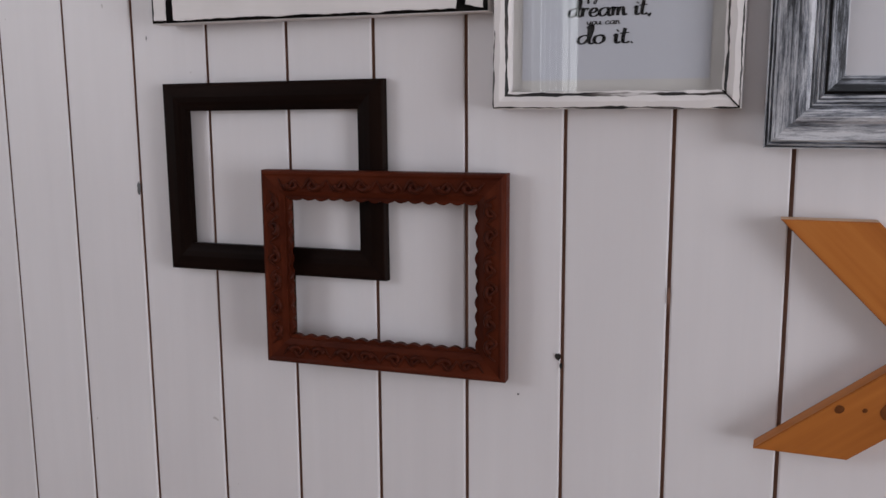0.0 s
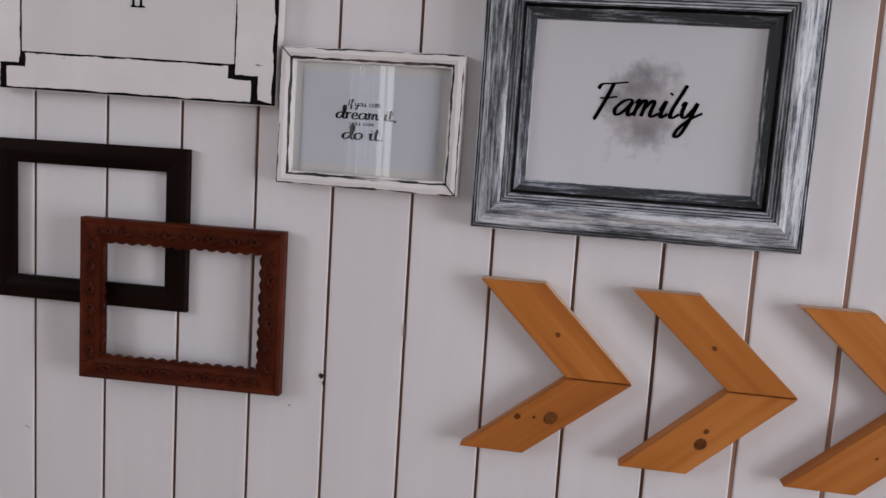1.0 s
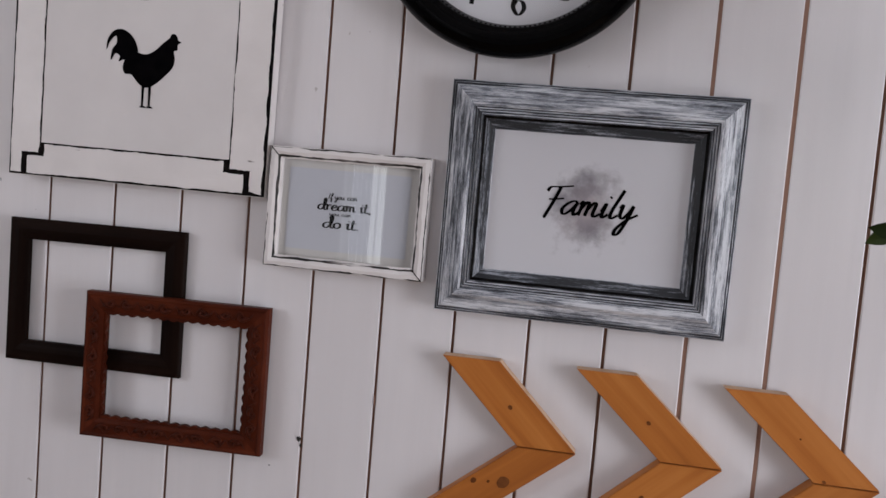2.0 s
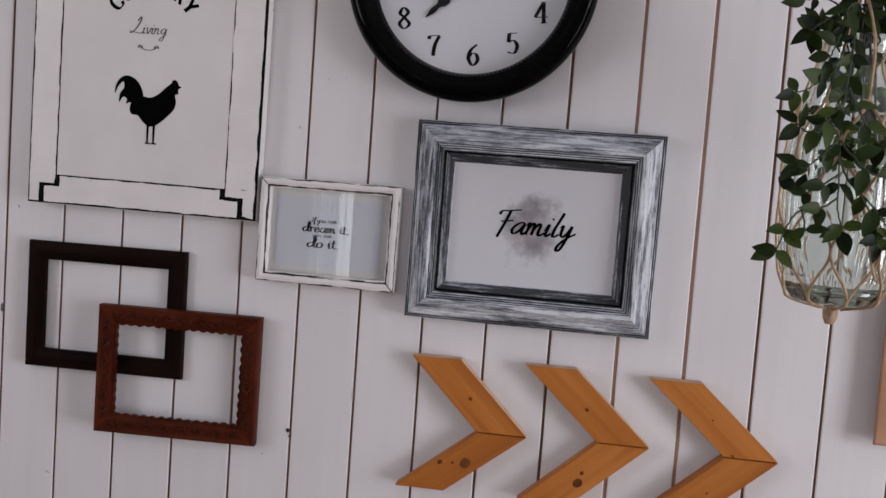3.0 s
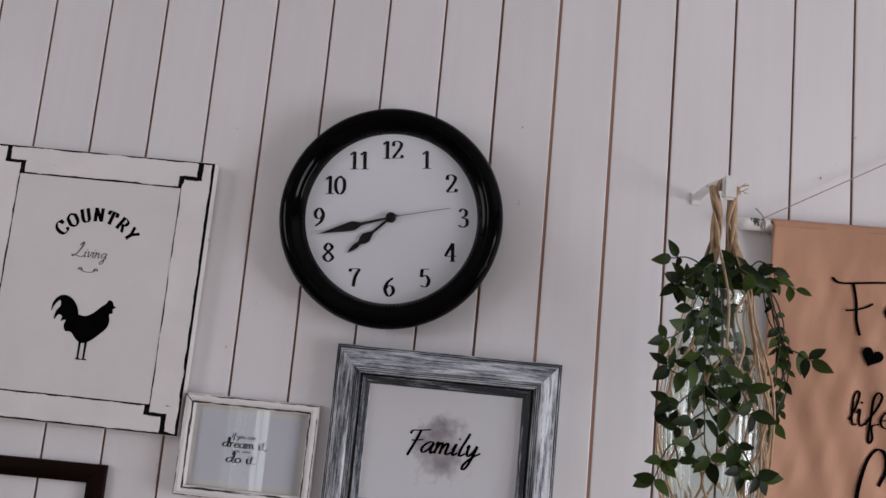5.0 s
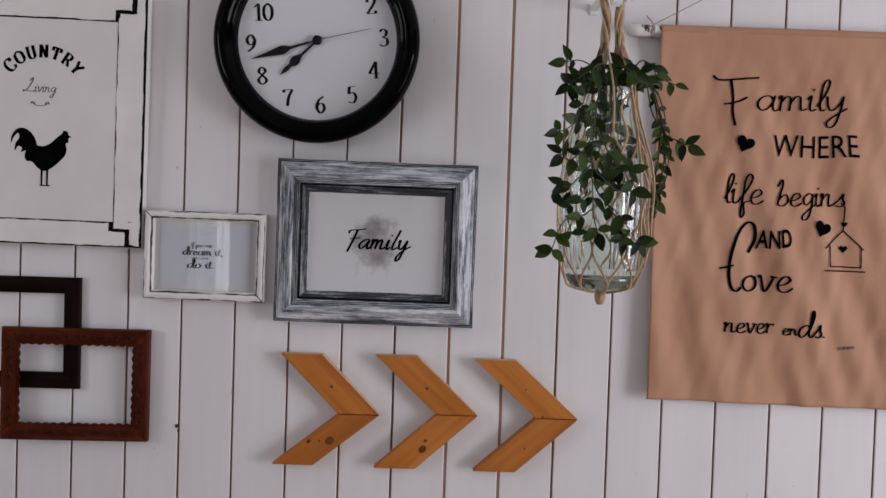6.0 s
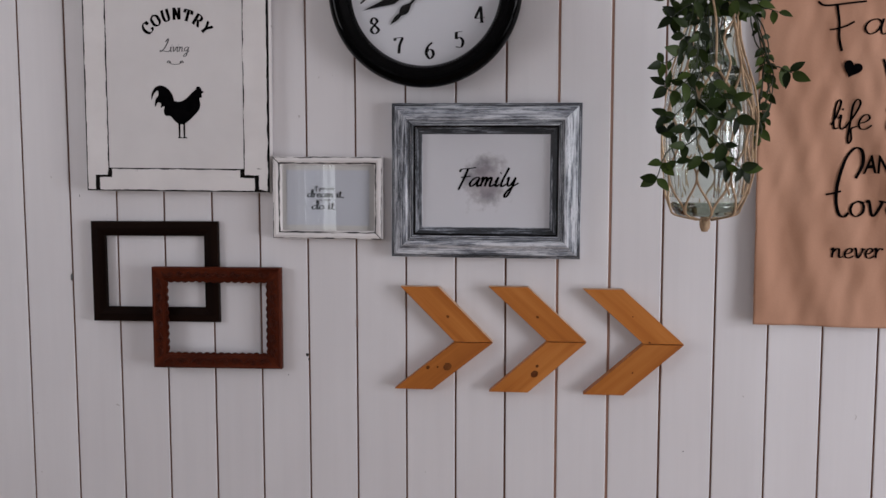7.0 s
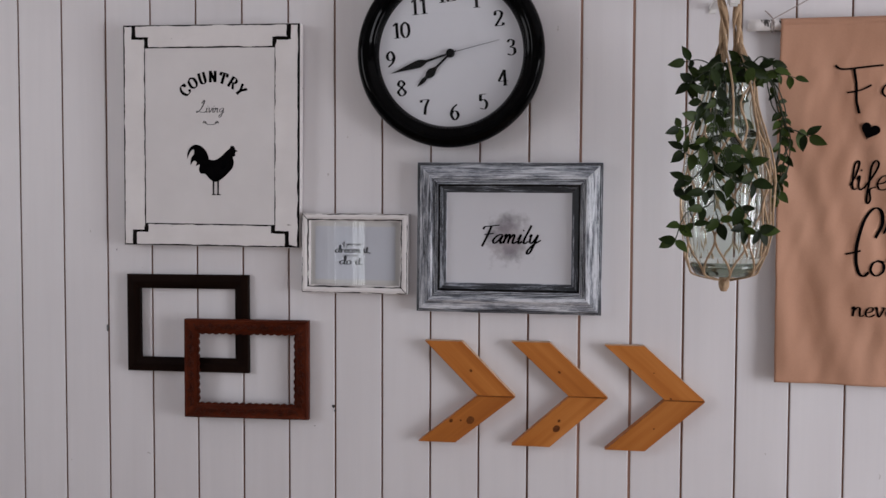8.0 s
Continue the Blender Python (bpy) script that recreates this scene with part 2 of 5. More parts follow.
def make_sheer():
    m = Nodes("sheer_white_curtain", 0.9)
    m.colour((0.7, 0.73, 0.8)).set("Transmission Weight", 0.5).set("IOR", 1.02)
    return m.mat


SHEER = make_sheer()


# ---- mesh helpers ----
def part(name, bm, material, parent=None, label="", place=None, smooth=False):
    mesh = bpy.data.meshes.new(name)
    for f in bm.faces:
        f.smooth = smooth
    bm.to_mesh(mesh)
    bm.free()
    for m in material if isinstance(material, (list, tuple)) else [material]:
        mesh.materials.append(m)
    ob = new(name, mesh)
    if parent is not None:
        ob.parent = parent
    if place is not None:
        ob.matrix_basis = place
    if label:
        ob["label"] = label
    return ob


def thing(name, m, label, category, group="", kind=""):
    ob = new(name)
    ob.empty_display_size = 0.02
    ob.matrix_basis = m
    return tagged(ob, label, category, group, kind)


def slab(bm, x0, x1, y0, y1, z0, z1, bevel=0.0):
    made = bmesh.ops.create_cube(bm, size=1.0, matrix=Matrix.Translation((mid(x0, x1), mid(y0, y1), mid(z0, z1))) @ Matrix.Diagonal((x1 - x0, y1 - y0, z1 - z0, 1)))
    if bevel:
        edges = {e for v in made["verts"] for e in v.link_edges}
        bmesh.ops.bevel(bm, geom=list(edges), offset=bevel, segments=2, affect="EDGES")
    return bm


def prism(bm, outline, back, front, bevel=0.0, index=0, side=None):
    """An upright plate: an outline in x and z, from y = -back out to y = -front."""
    a = [bm.verts.new((x, -back, z)) for x, z in outline]
    b = [bm.verts.new((x, -front, z)) for x, z in outline]
    faces = [bm.faces.new(b), bm.faces.new(a[::-1])]
    sides = [bm.faces.new((a[i], a[(i + 1) % len(a)], b[(i + 1) % len(a)], b[i])) for i in range(len(a))]
    for f in faces:
        f.material_index = index
    for f in sides:
        f.material_index = index if side is None else side
    bmesh.ops.recalc_face_normals(bm, faces=faces + sides)
    if bevel:
        bmesh.ops.bevel(bm, geom=list({e for e in faces[0].edges}), offset=bevel, segments=2, affect="EDGES")
    return bm


def wobble(v, seed, scale=40.0):
    return noise.noise((v * scale, seed * 7.31, seed * 1.7))


def rail(length, profile, marks, cuts=2, jitter=0.0, seed=0):
    """One mitred side of a frame, lying along x, with its inside towards +z. profile: (inwards, outwards) from the outer back edge
    round to the inner back edge; marks: the material of each strip. jitter: how far the inner lines of the profile wander."""
    bm = bmesh.new()
    grid = []
    for i in range(cuts + 1):
        f = i / cuts
        row = []
        for j, (u, d) in enumerate(profile):
            x = (-length / 2 + u) * (1 - f) + (length / 2 - u) * f
            shift = 0.0
            if jitter and 1 < j < len(profile) - 2 and 0 < i < cuts:
                shift = jitter * (wobble(x, seed + j, 55) + 0.6 * wobble(x, seed + j + 50, 190))
            row.append(bm.verts.new((x, -d, u + shift)))
        grid.append(row)
    for i in range(cuts):
        for j in range(len(profile) - 1):
            f = bm.faces.new((grid[i][j], grid[i + 1][j], grid[i + 1][j + 1], grid[i][j + 1]))
            f.material_index = marks[j]
        f = bm.faces.new((grid[i][-1], grid[i + 1][-1], grid[i + 1][0], grid[i][0]))
    bm.faces.new(grid[0])
    bm.faces.new(grid[-1][::-1])
    bmesh.ops.recalc_face_normals(bm, faces=bm.faces[:])
    return bm


def frame_sides(parent, w, h, profile, marks, materials, cuts=2, jitter=0.0, name="moulding", seed=0):
    turns = ((w, pose(0, 0, -h / 2)), (h, pose(w / 2, 0, 0, 0, -90, 0)), (w, pose(0, 0, h / 2, 0, 180, 0)), (h, pose(-w / 2, 0, 0, 0, 90, 0)))
    return [part(name, rail(length, profile, marks, cuts, jitter, seed + 10 * n), materials, parent, place=m) for n, (length, m) in enumerate(turns)]


def lathe(bm, profile, steps, axis="y", index=0, marks=None):
    """Turn (radius, along) points round the axis: y (outwards is -y) or z."""
    rows = []
    for r, a in profile:
        row = []
        for i in range(steps):
            c, s = math.cos(2 * math.pi * i / steps), math.sin(2 * math.pi * i / steps)
            row.append(bm.verts.new((r * c, -a, r * s) if axis == "y" else (r * c, r * s, a)))
        rows.append(row)
    for j in range(len(rows) - 1):
        for i in range(steps):
            f = bm.faces.new((rows[j][i], rows[j][(i + 1) % steps], rows[j + 1][(i + 1) % steps], rows[j + 1][i]))
            f.material_index = marks[j] if marks else index
    bmesh.ops.recalc_face_normals(bm, faces=bm.faces[:])
    return bm


def glide(points, per=8):
    """A smooth line through the points (Catmull-Rom)."""
    p = [Vector(q) for q in points]
    p = [p[0] * 2 - p[1]] + p + [p[-1] * 2 - p[-2]]
    out = []
    for a, b, c, d in zip(p, p[1:], p[2:], p[3:]):
        for i in range(per):
            t = i / per
            out.append(0.5 * ((2 * b) + (c - a) * t + (2 * a - 5 * b + 4 * c - d) * t * t + (3 * b - a - 3 * c + d) * t ** 3))
    return out + [p[-2]]


def tube(bm, line, radius, sides=6):
    """A round cord along a line; radius: a number, or a function of how far along it is."""
    rings = []
    n = len(line)
    for i, p in enumerate(line):
        way = (line[min(i + 1, n - 1)] - line[max(i - 1, 0)]).normalized()
        a = way.cross(Vector((0.31, 0.9, 0.2))).normalized()
        b = way.cross(a)
        r = radius(i / (n - 1)) if callable(radius) else radius
        rings.append([bm.verts.new(p + r * (math.cos(2 * math.pi * k / sides) * a + math.sin(2 * math.pi * k / sides) * b)) for k in range(sides)])
    for r0, r1 in zip(rings, rings[1:]):
        for k in range(sides):
            bm.faces.new((r0[k], r0[(k + 1) % sides], r1[(k + 1) % sides], r1[k]))
    bm.faces.new(rings[0][::-1])
    bm.faces.new(rings[-1])
    bmesh.ops.recalc_face_normals(bm, faces=bm.faces[:])
    return bm


# ---- lettering: pen strokes, x-height 1, with the advance of each letter ----
PEN = {}


def pen(letter, advance, strokes):
    PEN[letter] = (advance, [[tuple(float(v) for v in p.split(",")) for p in s.split()] for s in strokes.split("|")])


pen("a", 1.3, "1,.7 .75,1 .3,.85 .1,.4 .35,0 .75,.2 1,.7|1.06,1.02 .98,.4 1.1,0 1.4,.15")
pen("m", 1.5, "-.05,.8 .12,1 .1,0|.1,.5 .35,.95 .58,.9 .6,.5 .58,0|.6,.5 .85,.95 1.08,.9 1.12,.4 1.2,.03 1.5,.15")
pen("n", 1.05, "-.05,.8 .12,1 .1,0|.1,.5 .4,.95 .62,.9 .66,.4 .75,.03 1.05,.15")
pen("i", 0.5, "-.05,.75 .15,1 .12,.3 .25,0 .5,.15|.2,1.36 .26,1.48")
pen("l", 0.5, "0,.3 .4,1.2 .55,1.9 .4,2.1 .2,1.7 .15,.6 .25,.05 .5,.1")
pen("y", 1.05, "0,1 .1,.3 .35,.05 .7,.5 .85,1|.85,1 .75,0 .55,-.9 .25,-1.1 .1,-.8 .4,-.4 1.1,.2")
pen("F", 1.5, "0,1.75 .2,2 .9,1.88 1.7,2.08|.9,1.9 .8,1 .65,0 .5,-.25 .35,-.1|.3,.95 .8,1 1.35,1.1")
pen("d", 1.3, "1,.75 .65,1 .2,.75 .1,.3 .35,0 .7,.2 1,.75|1,.6 1.2,1.6 1.15,2.15 .98,2.0 .95,1 .98,.3 1.15,0 1.4,.15")
pen("r", 0.78, "-.02,.85 .15,1 .15,0|.15,.5 .35,.9 .6,1 .7,.85")
pen("e", 0.92, ".1,.4 .5,.5 .75,.75 .6,1 .3,.9 .1,.45 .25,.05 .6,0 .95,.25")
pen("t", 0.7, ".3,1.7 .2,.8 .2,.2 .4,0 .7,.15|-.1,1.1 .65,1.18")
pen("o", 1.0, ".55,1 .2,.8 .1,.35 .4,0 .8,.25 .85,.75 .55,1 .9,.9")
pen("u", 1.15, "0,1 .05,.3 .3,0 .65,.3 .8,1|.8,1 .8,.3 .95,0 1.2,.15")
pen("c", 0.95, ".85,.8 .6,1 .2,.7 .15,.25 .45,0 .95,.2")
pen("I", 0.65, ".15,0 .3,1 .42,2")
pen("f", 0.75, "0,.1 .5,1 .78,1.8 .58,2.1 .35,1.7 .3,.5 .25,-.6 .35,-1 .52,-.7 .4,0 .8,.2")
pen("b", 1.0, "-.1,1.5 .2,2.05 .3,1.6 .12,.6 .1,.1 .55,0 .85,.35 .7,.85 .35,.75 .12,.45")
pen("g", 1.2, "1,.85 .6,1 .2,.7 .2,.3 .5,.1 .9,.5 1,.95 .95,0 .8,-.9 .45,-1.1 .3,-.8 .7,-.3 1.25,.15")
pen("s", 0.85, "0,.1 .4,.6 .6,1 .62,.6 .78,.25 .55,0 .2,.1")
pen("v", 1.0, "0,.9 .15,1 .4,0 .8,.8 .72,1 1.05,.9")
pen("L", 1.3, ".45,1.5 .75,2 .8,1.5 .5,.5 .1,0 0,.2 .5,.1 1.1,0 1.4,.2")
pen("cC", 1, ".9,.75 .75,.97 .45,1 .15,.75 .1,.4 .25,.08 .5,0 .8,.05 .92,.25|.9,.66 .9,1")
pen("cO", 1, ".5,1 .15,.8 .1,.5 .15,.2 .5,0 .85,.2 .9,.5 .85,.8 .5,1")
pen("cU", 1, ".2,1 .2,.3 .35,.03 .6,0 .78,.15 .8,.4 .8,1|.02,.98 .4,.98|.65,.98 .98,.98")
pen("cN", 1, ".2,0 .2,1|.2,1 .8,0|.8,0 .8,1|.02,.02 .38,.02|.02,.98 .3,.98|.65,.98 .98,.98")
pen("cT", 1, ".5,1 .5,0|.08,.97 .92,.97|.1,.97 .08,.66|.9,.97 .92,.66|.3,.02 .7,.02")
pen("cR", 1, ".22,1 .22,0|.05,.98 .5,.98 .78,.85 .75,.6 .5,.5 .25,.5|.5,.5 .7,.25 .85,.02|.05,.02 .42,.02|.7,.02 .98,.02")
pen("cY", 1, ".1,1 .5,.45|.9,1 .5,.45|.5,.45 .5,0|0,.98 .3,.98|.7,.98 1,.98|.3,.02 .7,.02")
pen(".", 0.5, ".15,0 .24,.1")
pen(",", 0.5, ".2,.1 .22,0 .1,-.25")
pen(" ", 0.7, "0,-9 0,-9")
pen("1", 0.62, ".1,.82 .36,1|.36,1 .36,0|.12,.02 .6,.02")
pen("2", 0.70, ".08,.72 .13,.94 .35,1 .56,.85 .48,.58 .07,.04|.07,.05 .6,.05|.6,.05 .64,.22")
pen("3", 0.66, ".1,.85 .3,1 .52,.86 .46,.62 .24,.53|.24,.53 .54,.42 .56,.14 .33,0 .06,.1")
pen("4", 0.70, ".46,0 .46,1|.46,1 .02,.3|.02,.3 .68,.3|.3,.02 .62,.02")
pen("5", 0.66, ".58,.97 .18,.97|.18,.97 .13,.55|.13,.55 .4,.62 .58,.35 .42,.03 .07,.08")
pen("6", 0.66, ".54,.98 .22,.74 .08,.35 .3,0 .56,.22 .5,.5 .28,.57 .1,.4")
pen("7", 0.66, ".06,.8 .08,.96|.08,.96 .62,.96|.62,.96 .36,.5 .26,0")
pen("8", 0.66, ".32,.54 .1,.75 .3,1 .53,.78 .32,.54 .06,.25 .3,0 .58,.22 .32,.54")
pen("9", 0.66, ".1,.02 .42,.26 .56,.65 .34,1 .08,.78 .14,.5 .36,.43 .54,.6")
pen("0", 0.68, ".33,1 .09,.75 .09,.25 .33,0 .57,.25 .57,.75 .33,1")


# brush script for the family print
pen("A", 1.12, ".92,.86 .7,1 .35,.8 .12,.35 .3,0 .62,.25 .92,.86|.92,.9 .84,.35 .95,0 1.18,.2")
pen("M", 1.42, "0,.75 .14,1 .1,0|.12,.45 .36,.98 .52,.85 .52,0|.54,.45 .8,.98 .96,.85 .95,.25 1.08,0 1.42,.25")
pen("J", 0.46, "0,.4 .14,1 .1,.25 .2,0 .46,.25|.24,1.42 .29,1.52")
pen("T", 0.60, ".44,2.05 .32,1.4 .17,.6 .18,.12 .32,0 .62,.25")
pen("Y", 1.05, "0,.75 .12,1 .14,.3 .36,.05 .62,.5 .76,1|.76,1 .68,0 .5,-.95 .26,-1.15 .22,-.75 .6,-.1 1.2,.4")
pen("B", 1.02, "-.18,1.55 -.05,1.85 .5,1.92 1.3,2.05|.55,1.9 .45,1 .25,-.2 .2,-.35|.1,.98 .5,1.02 1.0,1.12")


def ribbon(bm, line, thin, thick, at, nib=0.0):
    """A flat pen line: thick on its upright runs, thin across. at: turns x, z into a place."""
    left, right = [], []
    n = len(line)
    for i, p in enumerate(line):
        way = line[min(i + 1, n - 1)] - line[max(i - 1, 0)]
        way = way.normalized() if way.length > 1e-9 else Vector((1, 0))
        up = abs(way.x * math.sin(nib) + way.y * math.cos(nib))
        w = 0.5 * (thin + (thick - thin) * up ** 1.5)
        side = Vector((-way.y, way.x)) * w
        left.append(bm.verts.new(at(*(p + side))))
        right.append(bm.verts.new(at(*(p - side))))
    for i in range(n - 1):
        bm.faces.new((right[i], right[i + 1], left[i + 1], left[i]))


def script(bm, text, x, z, width, size, thin, thick, at, slant=0.0, rise=0.0, per=6):
    """Write a word from x, z on, that wide, with letters of that x-height."""
    total = sum(PEN[c][0] for c in text)
    k, pos = width / total, 0.0
    for c in text:
        advance, strokes = PEN[c]
        for s in strokes if c != " " else ():
            line = [Vector((x + (pos + u) * k + v * size * slant, z + v * size + rise * (pos + u) * k)) for u, v in s]
            ribbon(bm, [Vector((q.x, q.y)) for q in glide([(p.x, p.y, 0) for p in line], per)], thin, thick, at)
        pos += advance
    return bm


def flat(d):
    return lambda x, z: (x, -d, z)


def letters(text, size, bold=0.0):
    """A mesh of built-in type, centred, in x and z."""
    curve = bpy.data.curves.new("type", "FONT")
    curve.body, curve.size, curve.offset, curve.align_x = text, size, bold, "CENTER"
    ob = bpy.data.objects.new("type", curve)
    mesh = ob.to_mesh()
    bm = bmesh.new()
    bm.from_mesh(mesh)
    ob.to_mesh_clear()
    bpy.data.objects.remove(ob)
    bpy.data.curves.remove(curve)
    bmesh.ops.transform(bm, matrix=pose(0, 0, 0, 90, 0, 0), verts=bm.verts[:])
    return bm


def fit_type(bm, x0, x1, z0, z1, d):
    xs, zs = [v.co.x for v in bm.verts], [v.co.z for v in bm.verts]
    for v in bm.verts:
        v.co.x = x0 + (v.co.x - min(xs)) / (max(xs) - min(xs)) * (x1 - x0)
        v.co.z = z0 + (v.co.z - min(zs)) / (max(zs) - min(zs)) * (z1 - z0)
        v.co.y = -d
    return bm


def heart(bm, x, z, size, at, turn=0.0):
    ring = []
    for i in range(28):
        a = 2 * math.pi * i / 28
        u, v = 16 * math.sin(a) ** 3 / 32, (13 * math.cos(a) - 5 * math.cos(2 * a) - 2 * math.cos(3 * a) - math.cos(4 * a)) / 32
        ring.append(bm.verts.new(at(x + size * (u * math.cos(turn) - v * math.sin(turn)), z + size * (u * math.sin(turn) + v * math.cos(turn)))))
    bm.faces.new(ring[::-1])
    return bm


# ---- the unseen room, added to close the place and shape its light ----
def wall_with_opening(name, label, x0, x1, y0, y1, opening, along):
    """A thick upright wall with one window opening through it. along: the axis that the wall runs in."""
    bm = bmesh.new()
    a, b, c, d = opening
    lo, hi = (x0, x1) if along == "x" else (y0, y1)

    def piece(p, q, z0, z1):
        if along == "x":
            slab(bm, p, q, y0, y1, z0, z1)
        else:
            slab(bm, x0, x1, p, q, z0, z1)

    piece(lo, a, 0, ROOM_TOP), piece(b, hi, 0, ROOM_TOP), piece(a, b, 0, c), piece(a, b, d, ROOM_TOP)
    return tagged(part(name, bm, PLASTER), label, "wall", kind="structure")


wall_with_opening("wall_east", "unseen plain grey plaster wall with a window, added to close the room", ROOM_E, ROOM_E + 0.2, ROOM_BACK, 0.03, WIN_E, "y")
wall_with_opening("wall_west", "unseen plain grey plaster wall with a window, added to close the room", ROOM_W - 0.2, ROOM_W, ROOM_BACK, 0.03, WIN_W, "y")
wall_with_opening("wall_south", "unseen plain grey plaster wall with a narrow window, added to close the room", ROOM_W, ROOM_E, ROOM_BACK - 0.2, ROOM_BACK, WIN_B, "x")
tagged(part("floor", slab(bmesh.new(), ROOM_W - 0.2, ROOM_E + 0.2, ROOM_BACK - 0.2, 0.05, -0.1, 0), FLOORING), "unseen plain brown wooden floor, added to close the room", "floor", kind="structure")
tagged(part("ceiling", slab(bmesh.new(), ROOM_W - 0.2, ROOM_E + 0.2, ROOM_BACK - 0.2, 0.05, ROOM_TOP, ROOM_TOP + 0.1), CEILING), "unseen plain white ceiling, added to close the room and bounce light", "ceiling", kind="structure")


def back_window():
    x0, x1, z0, z1 = WIN_B
    win = thing("window_1", pose(0, ROOM_BACK, 0), "white framed window with pale sheer curtain panels", "window", kind="structure")
    bm = bmesh.new()
    slab(bm, x0, x0 + 0.012, -0.05, -0.01, z0, z1)
    slab(bm, x1 - 0.012, x1, -0.05, -0.01, z0, z1)
    slab(bm, x0 + 0.012, x1 - 0.012, -0.05, -0.01, z0, z0 + 0.04)
    slab(bm, x0 + 0.012, x1 - 0.012, -0.05, -0.01, z1 - 0.04, z1)
    part("window_frame", bm, HOOK_WHITE, win)
    for a, b in ((-0.836, -0.744), (-0.716, -0.711)):
        bm = bmesh.new()
        for i in range(14):
            u, v = a + (b - a) * i / 14, a + (b - a) * (i + 1) / 14
            y = -0.075 + 0.006 * math.sin(i * 1.7)
            slab(bm, u, v, y - 0.001, y + 0.001, z0 + 0.04, z1 - 0.04)
        part("curtain", bm, SHEER, win, "pale sheer curtain")
    tagged(part("backdrop", slab(bmesh.new(), x0 - 1.5, x1 + 1.5, ROOM_BACK - 0.72, ROOM_BACK - 0.70, 0.0, 3.0), OUTSIDE), "bright overcast daylight outside the window", "backdrop", kind="structure")


back_window()

# ---- the boarded wall ----
PITCH = 0.08
wall = new("wall_north")
tagged(wall, "white painted wall of upright tongue and groove boards with dark joints", "wall", kind="structure")
part("backing", slab(bmesh.new(), ROOM_W - 0.2, ROOM_E + 0.2, 0.0030, 0.05, 0, ROOM_TOP), GROOVE, wall, "bare brown wood in the joints")

# ---- framed country print ----
def board_edge(points, seed, amount=0.0007, step=0.003):
    """An outline with slightly uneven, hand-cut edges."""
    out = []
    for i, (p, q) in enumerate(zip(points, points[1:] + points[:1])):
        p, q = Vector(p), Vector(q)
        n = max(1, int((q - p).length / step))
        side = Vector((-(q - p).y, (q - p).x)).normalized()
        for k in range(n):
            f = k / n
            off = amount * (wobble(f * (q - p).length, seed + i, 45) + 0.45 * wobble(f * (q - p).length, seed + i + 31, 260)) if k else 0
            c = p.lerp(q, f) + side * off
            out.append((c.x, c.y))
    return out


